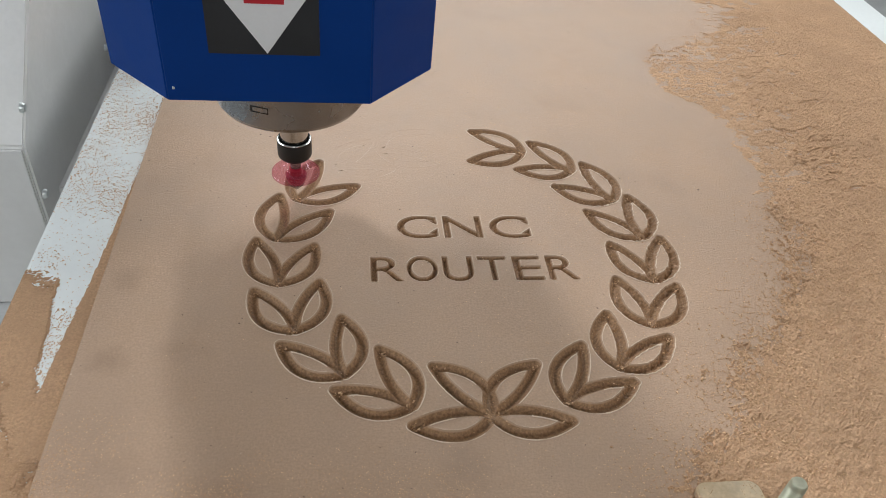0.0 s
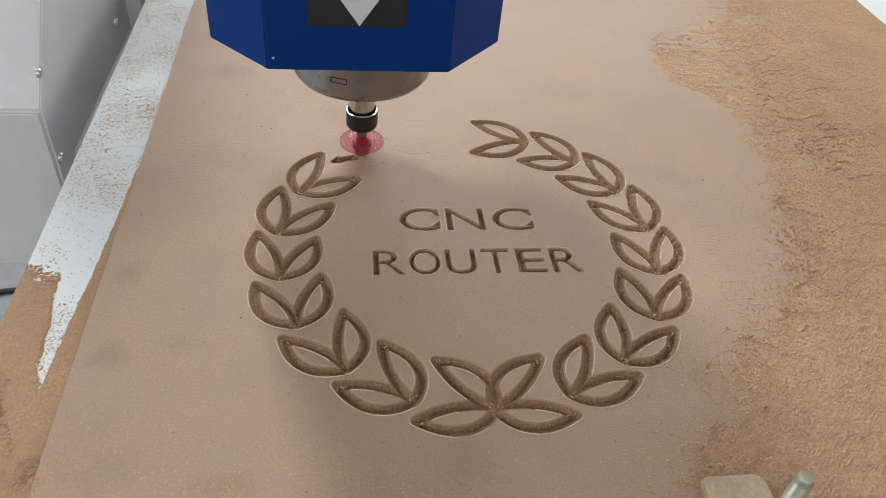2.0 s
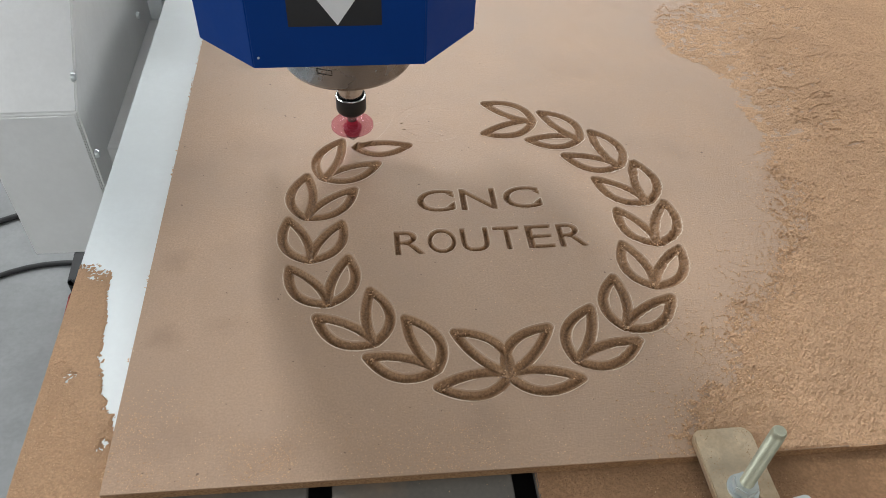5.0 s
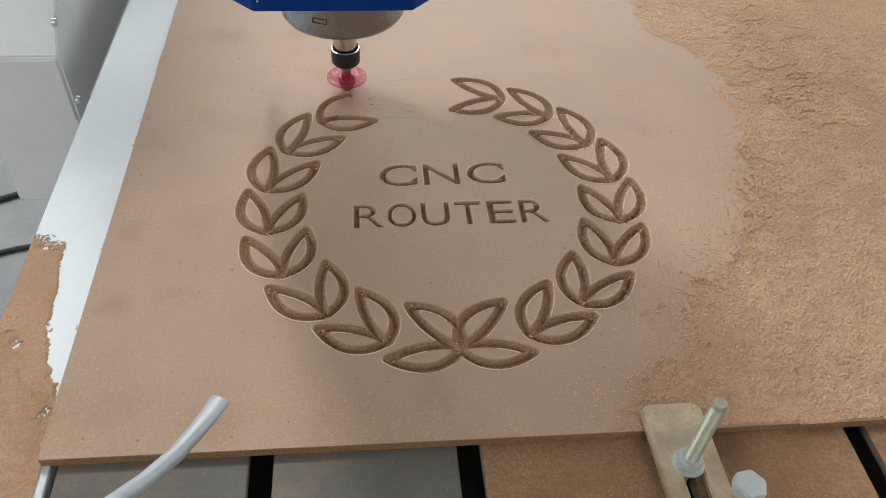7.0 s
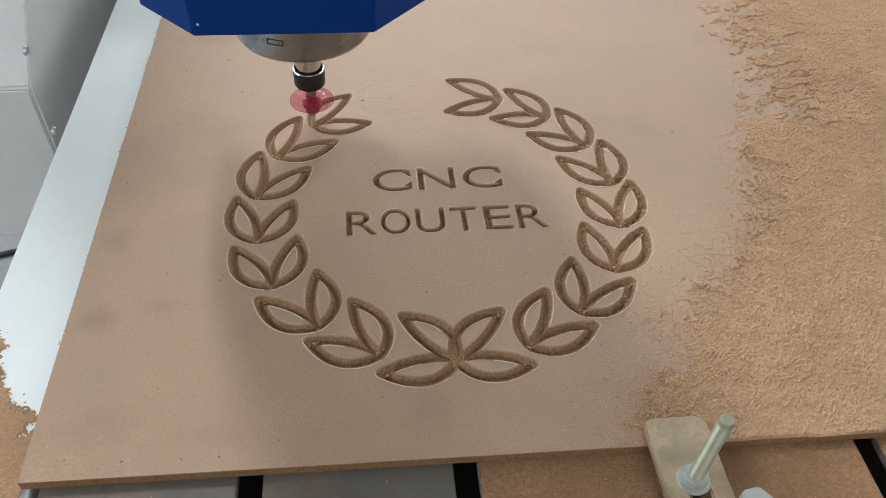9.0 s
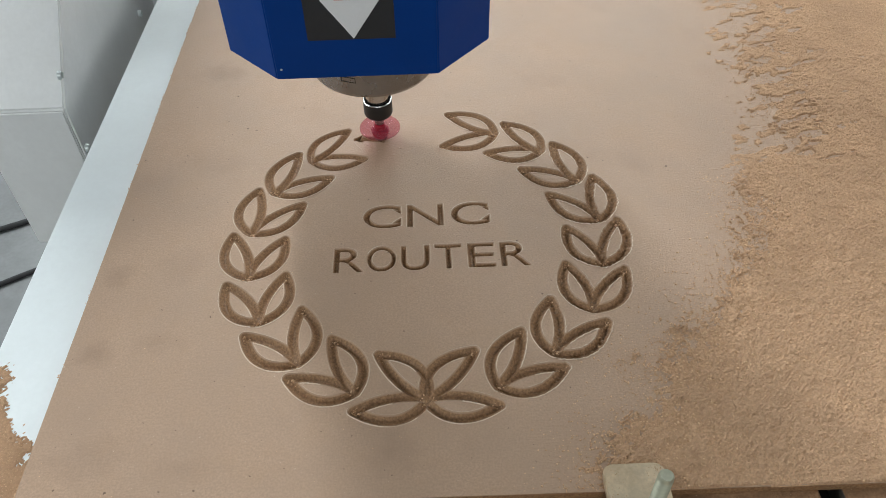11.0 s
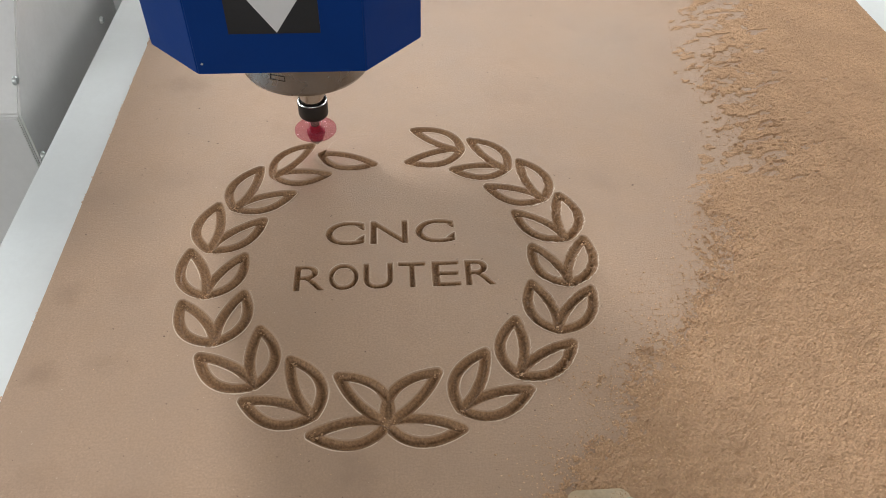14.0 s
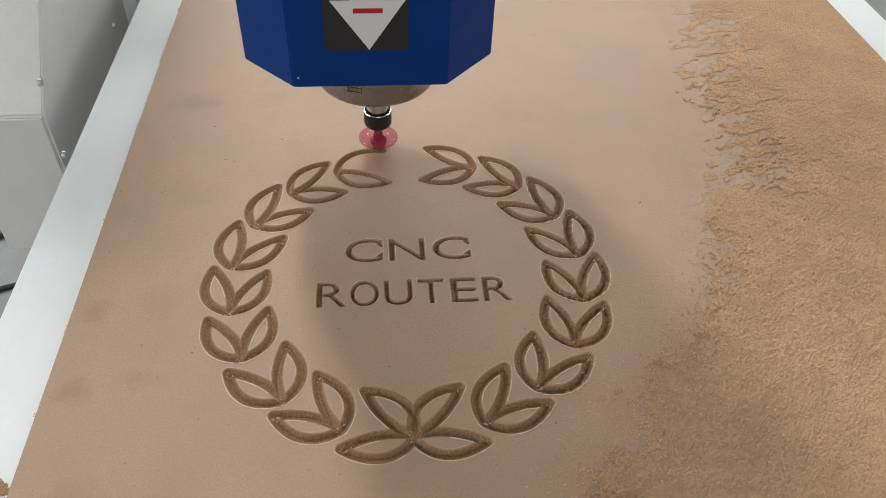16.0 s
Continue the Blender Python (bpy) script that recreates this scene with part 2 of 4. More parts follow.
def sheet(name, xs, ys, z, mat, parent=None, keep=None, smooth=True):
    """A relief over a grid: z is an array [len(ys), len(xs)], keep a mask of its cells."""
    nx, ny = len(xs), len(ys)
    X, Y = np.meshgrid(xs, ys)
    co = np.stack([X, Y, z], -1).reshape(-1, 3)
    idx = np.arange(nx * ny).reshape(ny, nx)
    q = np.stack([idx[:-1, :-1], idx[:-1, 1:], idx[1:, 1:], idx[1:, :-1]], -1)
    q = q[keep] if keep is not None else q.reshape(-1, 4)
    used, q = np.unique(q, return_inverse=True)
    q = q.reshape(-1, 4)
    co = co[used]
    me = bpy.data.meshes.new(name)
    me.vertices.add(len(co))
    me.vertices.foreach_set("co", co.astype(np.float32).ravel())
    me.loops.add(q.size)
    me.loops.foreach_set("vertex_index", q.astype(np.int32).ravel())
    me.polygons.add(len(q))
    me.polygons.foreach_set("loop_start", np.arange(0, q.size, 4, dtype=np.int32))
    me.polygons.foreach_set("use_smooth", np.full(len(q), smooth))
    me.update(calc_edges=True)
    me.materials.append(mat)
    ob = new(name, me)
    if parent:
        ob.parent = parent
    return ob


def value_noise(X, Y, cell, seed):
    """Smooth noise from 0 to 1 over arrays of places."""
    table = np.random.RandomState(seed).rand(256, 256)
    u, v = X / cell, Y / cell
    i, j = np.floor(u).astype(int), np.floor(v).astype(int)
    fu, fv = u - i, v - j
    fu, fv = fu * fu * (3 - 2 * fu), fv * fv * (3 - 2 * fv)
    t = lambda a, b: table[a % 256, b % 256]
    return (t(i, j) * (1 - fu) + t(i + 1, j) * fu) * (1 - fv) + (t(i, j + 1) * (1 - fu) + t(i + 1, j + 1) * fu) * fv


def fractal(X, Y, cell, seed, octaves=4, gain=0.55):
    total, amp, norm = 0.0, 1.0, 0.0
    for k in range(octaves):
        total = total + amp * value_noise(X, Y, cell / 2 ** k, seed + k)
        norm += amp
        amp *= gain
    return total / norm


# ---------------------------------------------------------------- the room
FLOOR_Z = -0.75


def room():
    tagged(part("floor", boxed(-4.1, 4.1, -4.1, 4.1, FLOOR_Z - 0.1, FLOOR_Z), CONCRETE), "grey worn concrete workshop floor", "floor", kind="structure")
    tagged(part("ceiling", boxed(-4.1, 4.1, -4.1, 4.1, 3.6, 3.7), WALL), "plain pale workshop ceiling", "ceiling", kind="structure")

    # walls out of view; their openings are added for the area lamps
    def holed(name, along, fixed, a0, a1, z0, z1):
        bm = bmesh.new()
        lo, hi = -4.0, 4.0
        for p, q, r, s in ((lo, a0, FLOOR_Z, 3.6), (a1, hi, FLOOR_Z, 3.6), (a0, a1, FLOOR_Z, z0), (a0, a1, z1, 3.6)):
            if along == "x":
                box(bm, p, q, fixed, fixed + 0.1, r, s)
            else:
                box(bm, fixed, fixed + 0.1, p, q, r, s)
        tagged(part(name, bm, WALL), "plain pale workshop wall with a window opening", "wall", kind="structure")

    holed("wall_north", "x", 4.0, -1.25, 2.25, 0.95, 2.35)
    holed("wall_south", "x", -4.1, -1.25, 1.85, 1.35, 3.05)
    holed("wall_west", "y", -4.1, -1.2, 1.8, 0.75, 2.65)
    holed("wall_east", "y", 4.0, -0.3, 2.7, 0.95, 2.85)


room()

# ---------------------------------------------------------------- the machine bed
BED_Z = -0.0054
SLOTS = [-0.1885 + 0.0905 * i for i in range(7)]
SLOT_W = 0.0105


def machine_bed():
    bed = tagged(new("machine_bed"), "grey slotted metal router bed under the board, dusted with sawdust", "machine bed")
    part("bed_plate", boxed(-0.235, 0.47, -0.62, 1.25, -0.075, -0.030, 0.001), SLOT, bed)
    for a, b in zip(SLOTS, SLOTS[1:]):
        x0, x1 = a + SLOT_W / 2, b - SLOT_W / 2
        # a flat crown with a lip over each slot
        outline = [(x0, BED_Z), (x1, BED_Z), (x1, BED_Z - 0.005), (x1 - 0.006, BED_Z - 0.007), (x1 - 0.006, -0.03), (x0 + 0.006, -0.03), (x0 + 0.006, BED_Z - 0.007), (x0, BED_Z - 0.005)]
        part("bed_profile", prism(outline, -0.60, 1.20, "y", 0.0005), BED, bed)
    return bed


machine_bed()
STRIP_Z = BED_Z


def side_rail(name, x0, x1, label):
    rail = tagged(new(name), label, "machine rail")
    part("top_rail", boxed(x0, x1, -0.60, 1.20, -0.045, STRIP_Z, 0.0012), WHITE, rail)
    part("rail_skirt", boxed(x0 + 0.004, x1 - 0.004, -0.60, 1.20, -0.30, -0.045), CREAM, rail)
    part("frame_post", boxed(x0 + 0.002, x1 - 0.002, -0.58, -0.50, FLOOR_Z, -0.30, 0.002), CREAM, rail)
    part("frame_post", boxed(x0 + 0.002, x1 - 0.002, 1.10, 1.18, FLOOR_Z, -0.30, 0.002), CREAM, rail)
    return rail


side_rail("side_rail", -0.2310, -0.1865, "white painted steel side rail of the machine, part dusted")
side_rail("side_rail", 0.4165, 0.4580, "white painted steel side rail of the machine")

# ---------------------------------------------------------------- the carved board
BX0, BX1, BY0, BY1 = -0.190, 0.4125, -0.1375, 0.80


def front(x):
    """The sheet's front edge, cut a little out of square."""
    return -0.1376 - 0.0144 * x


GROOVE = 0.00292      # half width of a cut
VEE = 0.0035          # its depth: the cutter is a cone
DEPTH = 0.0036
AXIS_X = -0.0040      # the wreath's mirror line at y = 0
AXIS_LEAN = 0.024

# right-hand leaf pairs, from the open top down, in millimetres: joint, inner leaf's tip, outer leaf's tip
PAIRS = [
    (47, 122, 12, 110, 16, 145),
    (76, 101, 41, 101, 54, 132),
    (96, 70, 62, 83, 85, 108),
    (105, 34, 77, 58, 106, 73),
    (101, -2, 84, 28, 115, 33),
    (90, -35, 80, -1, 112, -7),
    (66, -63, 68, -27, 96, -44),
    (36, -82, 50, -48, 70, -72),
    (0, -87.5, 25, -59.5, 36, -92.8),
]


def bezier(p, n):
    t = np.linspace(0, 1, n)[:, None]
    return (1 - t) ** 3 * p[0] + 3 * t * (1 - t) ** 2 * p[1] + 3 * t * t * (1 - t) * p[2] + t ** 3 * p[3]


def leaf_sides(joint, tip, left, right, n=24):
    """The two sides of a leaf from its joint to its tip; left and right bulge as parts of its length."""
    b, t = np.array(joint, float), np.array(tip, float)
    d = t - b
    v = np.array([-d[1], d[0]])
    return [bezier([b, b + 0.25 * d + s * 1.25 * w * v, b + 0.62 * d + s * 1.42 * w * v, t], n) for s, w in ((1, left), (-1, right))]


def wreath():
    """All leaves: {(side, pair, which): (outer-going side, returning side)} in metres."""
    leaves = {}
    for i, (jx, jy, ix, iy, ox, oy) in enumerate(PAIRS):
        for side in (1, -1):
            for which, tx, ty, left, right in (("inner", ix, iy, 0.25, 0.10), ("outer", ox, oy, 0.10, 0.25)):
                a, b = leaf_sides((jx, jy), (tx, ty), left, right)
                pts = []
                for s in (a, b):
                    w = s.copy()
                    w[:, 0] = side * s[:, 0] / 1000 + AXIS_X + AXIS_LEAN * s[:, 1] / 1000
                    w[:, 1] = s[:, 1] / 1000
                    if side < 0:
                        w[:, 0] += 0.0013
                        w[:, 1] += 0.0001 - 0.010 * w[:, 1]
                    else:
                        w[:, 1] += np.clip(-0.015 * (w[:, 1] + 0.03), 0, 0.0009)
                    pts.append(w)
                leaves[(side, i, which)] = pts
    return leaves


LEAVES = wreath()
# leaves that are cut while the clip runs: first side, when the cut begins and ends
CUTTING = {
    (-1, 1, "inner"): (1, 1.40, 4.35),
    (-1, 1, "outer"): (1, 5.60, 8.60),
    (-1, 0, "inner"): (1, 10.30, 13.30),
    (-1, 0, "outer"): (1, 14.30, 17.40),
}


def near_line(X, Y, line):
    """The distance of places from a line of points."""
    best = np.full(X.shape, 9.0)
    for (ax, ay), (bx, by) in zip(line[:-1], line[1:]):
        dx, dy = bx - ax, by - ay
        t = np.clip(((X - ax) * dx + (Y - ay) * dy) / (dx * dx + dy * dy + 1e-12), 0, 1)
        best = np.minimum(best, np.hypot(X - ax - t * dx, Y - ay - t * dy))
    return best


LETTERS = [
    ("C", -0.0403, -0.0178, 0.0340, 0.0534), ("N", -0.0138, 0.0078, 0.0343, 0.0531), ("C", 0.0128, 0.0356, 0.0340, 0.0534),
    ("R", -0.0562, -0.0392, -0.0007, 0.0180), ("O", -0.0371, -0.0207, -0.0010, 0.0183), ("U", -0.0176, -0.0015, -0.0010, 0.0180),
    ("T", 0.0018, 0.0171, -0.0007, 0.0180), ("E", 0.0209, 0.0363, -0.0007, 0.0180), ("R", 0.0396, 0.0560, -0.0007, 0.0180),
]


def letter_edges(char, x0, x1, y0, y1):
    """Outline of a letter of the built-in font, fitted into a rectangle: an array of edges [k, 2, 2]."""
    cu = bpy.data.curves.new("letter", "FONT")
    cu.body, cu.resolution_u = char, 6
    cu.fill_mode = "FRONT"
    tmp = bpy.data.objects.new("letter", cu)
    scene.collection.objects.link(tmp)
    me = bpy.data.meshes.new_from_object(tmp.evaluated_get(bpy.context.evaluated_depsgraph_get()))
    bpy.data.objects.remove(tmp)
    bm = bmesh.new()
    bm.from_mesh(me)
    bmesh.ops.remove_doubles(bm, verts=bm.verts, dist=1e-5)
    e = np.array([[(v.co.x, v.co.y) for v in ed.verts] for ed in bm.edges if len(ed.link_faces) == 1])
    bm.free()
    bpy.data.meshes.remove(me)
    lo, hi = e.reshape(-1, 2).min(0), e.reshape(-1, 2).max(0)
    return (e - lo) / (hi - lo) * np.array([x1 - x0, y1 - y0]) + np.array([x0, y0])


def inside_and_distance(X, Y, edges):
    cross, best = np.zeros(X.shape, int), np.full(X.shape, 9.0)
    for (ax, ay), (bx, by) in edges:
        if ay != by:
            hit = ((ay > Y) != (by > Y)) & (X < (bx - ax) * (Y - ay) / (by - ay) + ax)
            cross += hit
        best = np.minimum(best, near_line(X, Y, [(ax, ay), (bx, by)]))
    return cross % 2 == 1, best


def carved_board():
    fine = 0.0004
    xs = np.concatenate([np.linspace(BX0, -0.124, 14)[:-1], np.arange(-0.124, 0.124, fine), np.linspace(0.124, BX1, 50)])
    ys = np.concatenate([np.linspace(BY0, -0.104, 8)[:-1], np.arange(-0.104, 0.153, fine), np.linspace(0.153, BY1, 90)])
    X, Y = np.meshgrid(xs, ys)
    z = np.zeros(X.shape)
    owner = np.full(X.shape, -1)
    fuzz = value_noise(X, Y, 0.0011, 5) - 0.5
    rough = fractal(X, Y, 0.0016, 31, 3) - 0.5
    lumps = value_noise(X, Y, 0.018, 9)
    names = []
    for key, sides in LEAVES.items():
        if key == (-1, 0, "outer"):
            lines = [sides[1]]                       # only its outer side is reached
        else:
            lines = sides
        moving = key in CUTTING
        pts = np.concatenate(lines)
        sel = (slice(*np.searchsorted(ys, (pts[:, 1].min() - 0.004, pts[:, 1].max() + 0.004))),
               slice(*np.searchsorted(xs, (pts[:, 0].min() - 0.004, pts[:, 0].max() + 0.004))))
        d = np.minimum.reduce([near_line(X[sel], Y[sel], s) for s in lines])
        torn = np.clip((X[sel] - 0.02) / 0.07, 0.12, 1) * np.clip(2.4 * lumps[sel] - 0.5, 0.15, 1)   # ragged where the fibres tore
        half = GROOVE + 0.0009 * fuzz[sel] * torn
        if moving:
            half = GROOVE - 0.0003 + 0 * d
        down = np.clip((half - d) / half, 0, 1)
        wall = np.minimum(down + 0.10 * np.clip(down / 0.12, 0, 1), 0.93)        # a slightly hollow wall down to a narrow floor
        cut = -wall * VEE * (1 if moving else 1 + (0.10 + 1.0 * torn) * rough[sel])
        side = 0.35 + 0.65 * np.clip(-np.gradient(d, axis=0) / fine + 0.3, 0, 1)      # near-side lip made taller to carry more of the painted bright rim
        lip = (0.00018 if moving else 0.00056) * side * np.exp(-((d - half - 0.0003) / 0.0003) ** 2) * np.clip(lumps[sel] * 1.6, 0.35, 1)
        zz = z[sel]
        take = cut < np.minimum(zz, -1e-6)
        owner[sel][take] = len(names)
        z[sel] = np.where(take, cut, np.where((zz == 0), lip, zz))
        names.append("carved_leaf")
    for char, x0, x1, y0, y1 in LETTERS:
        edges = letter_edges(char, x0, x1, y0, y1)
        sel = (slice(*np.searchsorted(ys, (y0 - 0.002, y1 + 0.002))), slice(*np.searchsorted(xs, (x0 - 0.002, x1 + 0.002))))
        inn, d = inside_and_distance(X[sel], Y[sel], edges)
        for wedge in (((0.80, 0.20), (1.0, 0.22), (1.0, 0.40)), ((0.80, 0.80), (1.0, 0.62), (1.0, 0.78))) if char == "C" else ():
            w = [(x0 + u * (x1 - x0), y0 + v * (y1 - y0)) for u, v in wedge]       # flared ends
            inn2, d2 = inside_and_distance(X[sel], Y[sel], [(w[k], w[(k + 1) % 3]) for k in range(3)])
            d = np.where(inn & inn2, np.maximum(d, d2), np.where(inn, d, np.where(inn2, d2, np.minimum(d, d2))))
            inn = inn | inn2
        depth = np.where(inn, np.minimum((d + 0.00020) * 2.6, 0.0030), np.clip(0.00020 - d, 0, 1) * 2.6)
        cut = -depth * (1 + 0.15 * rough[sel])
        # low lip that takes the pale rim colour, for the letters' lit edges
        lip = 0.00026 * np.exp(-((d - 0.0006) / 0.00028) ** 2) * (~inn) * np.clip(lumps[sel] * 1.6, 0.5, 1)
        z[sel] = np.where(depth > 0, np.minimum(cut, z[sel]), np.where(z[sel] == 0, lip, z[sel]))
        owner[sel][depth > 0] = len(names)
        names.append("carved_letter_" + char.lower())
    cell = np.max(np.stack([owner[:-1, :-1], owner[1:, :-1], owner[:-1, 1:], owner[1:, 1:]]), 0)
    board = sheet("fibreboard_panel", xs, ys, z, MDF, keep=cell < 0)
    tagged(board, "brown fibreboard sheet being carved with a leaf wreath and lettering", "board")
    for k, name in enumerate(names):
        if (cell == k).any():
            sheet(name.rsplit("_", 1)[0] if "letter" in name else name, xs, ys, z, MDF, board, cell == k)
    # edges and underside
    bm = bmesh.new()
    c = [(BX0, BY0), (BX1, BY0), (BX1, BY1), (BX0, BY1)]
    top, low = [bm.verts.new((*p, 0)) for p in c], [bm.verts.new((*p, BED_Z)) for p in c]
    for i in range(4):
        j = (i + 1) % 4
        bm.faces.new((top[i], low[i], low[j], top[j]))
    bm.faces.new(low)
    bmesh.ops.recalc_face_normals(bm, faces=bm.faces)
    part("board_edge", bm, MDF, board)
    for ob in [board] + list(board.children):
        co = np.empty(3 * len(ob.data.vertices), np.float32)
        ob.data.vertices.foreach_get("co", co)
        co = co.reshape(-1, 3)
        near = co[:, 1] < -0.104
        co[near, 1] = -0.104 + (co[near, 1] + 0.104) * (front(co[near, 0]) + 0.104) / (BY0 + 0.104)
        ob.data.vertices.foreach_set("co", co.ravel())
        ob.data.update()
    # the strips of skin that the cutter presses down into the grooves
    made = []
    for order, (key, (first, t0, t1)) in enumerate(CUTTING.items()):
        sides = LEAVES[key]
        mate = LEAVES[(key[0], key[1], "inner")] if key[2] == "outer" else None
        mid = (t0 + t1) / 2
        runs = [(sides[first], t0, mid, 0)]
        if t1 < 16.1:
            runs.append((sides[1 - first][::-1], mid, t1, 1))
        for line, ta, tb, back in runs:
            step = np.concatenate([[0], np.cumsum(np.hypot(*np.diff(line, axis=0).T))])
            earlier = ([sides[first]] if back else []) + (list(mate) if mate else [])
            at = [0.0]
            while at[-1] < step[-1] - 0.0004:          # short strips where an earlier cut is near
                q = np.array([np.interp(at[-1], step, line[:, 0])]), np.array([np.interp(at[-1], step, line[:, 1])])
                close = any(near_line(*q, other)[0] < 2.2 * GROOVE for other in earlier)
                left = near_line(*q, [line[-1], line[-1] + 1e-6])[0]
                at.append(min(at[-1] + (0.0006 if close or (earlier and left < 0.004) else 0.0024), step[-1]))
            count = len(at) - 1
            at = np.array(at)
            p = np.stack([np.interp(at, step, line[:, 0]), np.interp(at, step, line[:, 1])], 1)
            tang = np.gradient(p, at, axis=0)
            tang /= np.hypot(*tang.T)[:, None]
            nrm = np.stack([-tang[:, 1], tang[:, 0]], 1)
            hi = -0.000003 * (1 + 3 * order + back)
            low, high = np.full(count + 1, -GROOVE - 0.0002), np.full(count + 1, GROOVE + 0.0002)
            for other in earlier:
                d = near_line(p[:, 0], p[:, 1], other) - 0.97 * GROOVE     # what an earlier cut takes is left to it
                m = int(np.searchsorted(at, at[-1] * (0.5 if back and other is sides[first] else 0.8 if back else 0.2)))
                towards = other[np.argmin(np.hypot(*(other - p[m]).T))] - p[m]
                if towards @ nrm[m] > 0:
                    high = np.minimum(high, d)
                else:
                    low = np.maximum(low, -d)
            wide = GROOVE + 0.0002
            for i in range(count):
                a, b = p[i], p[i + 1]
                t = ta + (tb - ta) * (at[i] + at[i + 1]) / 2 / at[-1]
                bm = bmesh.new()
                mid_x, mid_y = np.array([(a[0] + b[0]) / 2]), np.array([(a[1] + b[1]) / 2])
                over = [k for k, other in enumerate(earlier) if near_line(mid_x, mid_y, other)[0] < 0.35 * GROOVE]
                if over:                                  # goes down with the earlier cut
                    ends = [(wide, -wide)] * 2
                    line0 = earlier[over[-1]]
                    share = np.argmin(np.hypot(line0[:, 0] - mid_x, line0[:, 1] - mid_y)) / (len(line0) - 1)
                    if back and over[-1] == 0:
                        t = t0 + (mid - t0) * share
                    else:
                        m0, m1 = CUTTING[(key[0], key[1], "inner")][1:]
                        t = m0 + 0.02 + (m1 - m0) / 2 * share
                else:
                    ends = [(max(min(high[j], wide), -wide), max(min(low[j], wide), -wide)) for j in (i, i + 1)]
                    ends = [(h, w) if h > w + 0.00005 else ((h + w) / 2 + 0.00003, (h + w) / 2) for h, w in ends]
                ring = [a + nrm[i] * ends[0][0], a + nrm[i] * ends[0][1], b + nrm[i + 1] * ends[1][1], b + nrm[i + 1] * ends[1][0]]
                up = [bm.verts.new((*q, hi)) for q in ring]
                dn = [bm.verts.new((*q, -0.0018)) for q in ring]
                bm.faces.new(up)
                for k in range(4):
                    bm.faces.new((up[k], dn[k], dn[(k + 1) % 4], up[(k + 1) % 4]))
                bmesh.ops.recalc_face_normals(bm, faces=bm.faces)
                made.append((part("groove_floor", bm, MDF, board), t))
        hi = -0.000003 * (3 + 3 * order)
        caps = [(sides[first][-1], mid)] + ([] if mate else [(sides[first][0], t0 - 0.05)])
        for (x, y), t in caps:
            r = GROOVE + 0.0002
            made.append((part("groove_end", lathe([(0, -0.0018), (r, -0.0018), (r, hi), (0, hi)], 20, x, y), MDF, board), t))
    return board, made


BOARD, FLOORS = carved_board()


# ---------------------------------------------------------------- sawdust
def dust_sheet(name, x0, x1, y0, y1, step, height, base, label, smooth=False, mat=DUST):
    """Loose sawdust: height gives the relief above base; what lies under the support does not show and is left out."""
    xs, ys = np.arange(x0, x1, step), np.arange(y0, y1, step)
    X, Y = np.meshgrid(xs, ys)
    h = height(X, Y)
    keep = np.max(np.stack([h[:-1, :-1], h[1:, :-1], h[:-1, 1:], h[1:, 1:]]), 0) > -0.00012
    ob = sheet(name, xs, ys, base + np.maximum(h, -0.0002), mat, keep=keep, smooth=smooth)
    return tagged(ob, label, "sawdust", kind="stuff")


def grains(name, seed, count, x0, x1, y0, y1, density, base, small, large, label):
    """Single crumbs of sawdust, strewn by a density from 0 to 1."""
    rng = np.random.RandomState(seed)
    x, y = rng.uniform(x0, x1, count), rng.uniform(y0, y1, count)
    ok = rng.rand(count) < density(x, y)
    x, y = x[ok], y[ok]
    k = len(x)
    r = small + (large - small) * rng.rand(k) ** 2.5
    shape = np.array([(1, 0, 0), (-1, 0, 0), (0, 1, 0), (0, -1, 0), (0, 0, 1), (0, 0, -1)], float)
    tri = np.array([(0, 2, 4), (2, 1, 4), (1, 3, 4), (3, 0, 4), (2, 0, 5), (1, 2, 5), (3, 1, 5), (0, 3, 5)])
    v = shape[None] * (1 + 0.7 * (rng.rand(k, 6, 1) - 0.5)) * np.array([1.25, 0.8, 0.55])
    a = rng.uniform(0, 2 * math.pi, k)[:, None]
    c, si = np.cos(a), np.sin(a)
    v = np.stack([v[..., 0] * c - v[..., 1] * si, v[..., 0] * si + v[..., 1] * c, v[..., 2] + 0.35 * v[..., 0] * (rng.rand(k, 1) - 0.5)], -1) * r[:, None, None]
    z = base(x, y) if callable(base) else base
    v += np.stack([x, y, z + 0.3 * r], -1)[:, None]
    f = (tri[None] + 6 * np.arange(k)[:, None, None]).reshape(-1, 3)
    me = bpy.data.meshes.new(name)
    me.vertices.add(6 * k)
    me.vertices.foreach_set("co", v.astype(np.float32).ravel())
    me.loops.add(f.size)
    me.loops.foreach_set("vertex_index", f.astype(np.int32).ravel())
    me.polygons.add(len(f))
    me.polygons.foreach_set("loop_start", np.arange(0, f.size, 3, dtype=np.int32))
    me.update(calc_edges=True)
    me.materials.append(GRAIN)
    return tagged(new(name, me), label, "sawdust", kind="stuff")


EDGE_Y = [-0.16, -0.136, -0.11, -0.066, -0.02, 0.05, 0.10, 0.16, 0.234, 0.30, 0.40, 0.60, 0.8]
EDGE_LATE = [0.030, 0.050, 0.066, 0.100, 0.136, 0.184, 0.214, 0.222, 0.236, 0.252, 0.26, 0.30, 0.34]
EDGE_EARLY = [0.030, 0.050, 0.066, 0.100, 0.136, 0.182, 0.206, 0.194, 0.170, 0.185, 0.23, 0.30, 0.34]


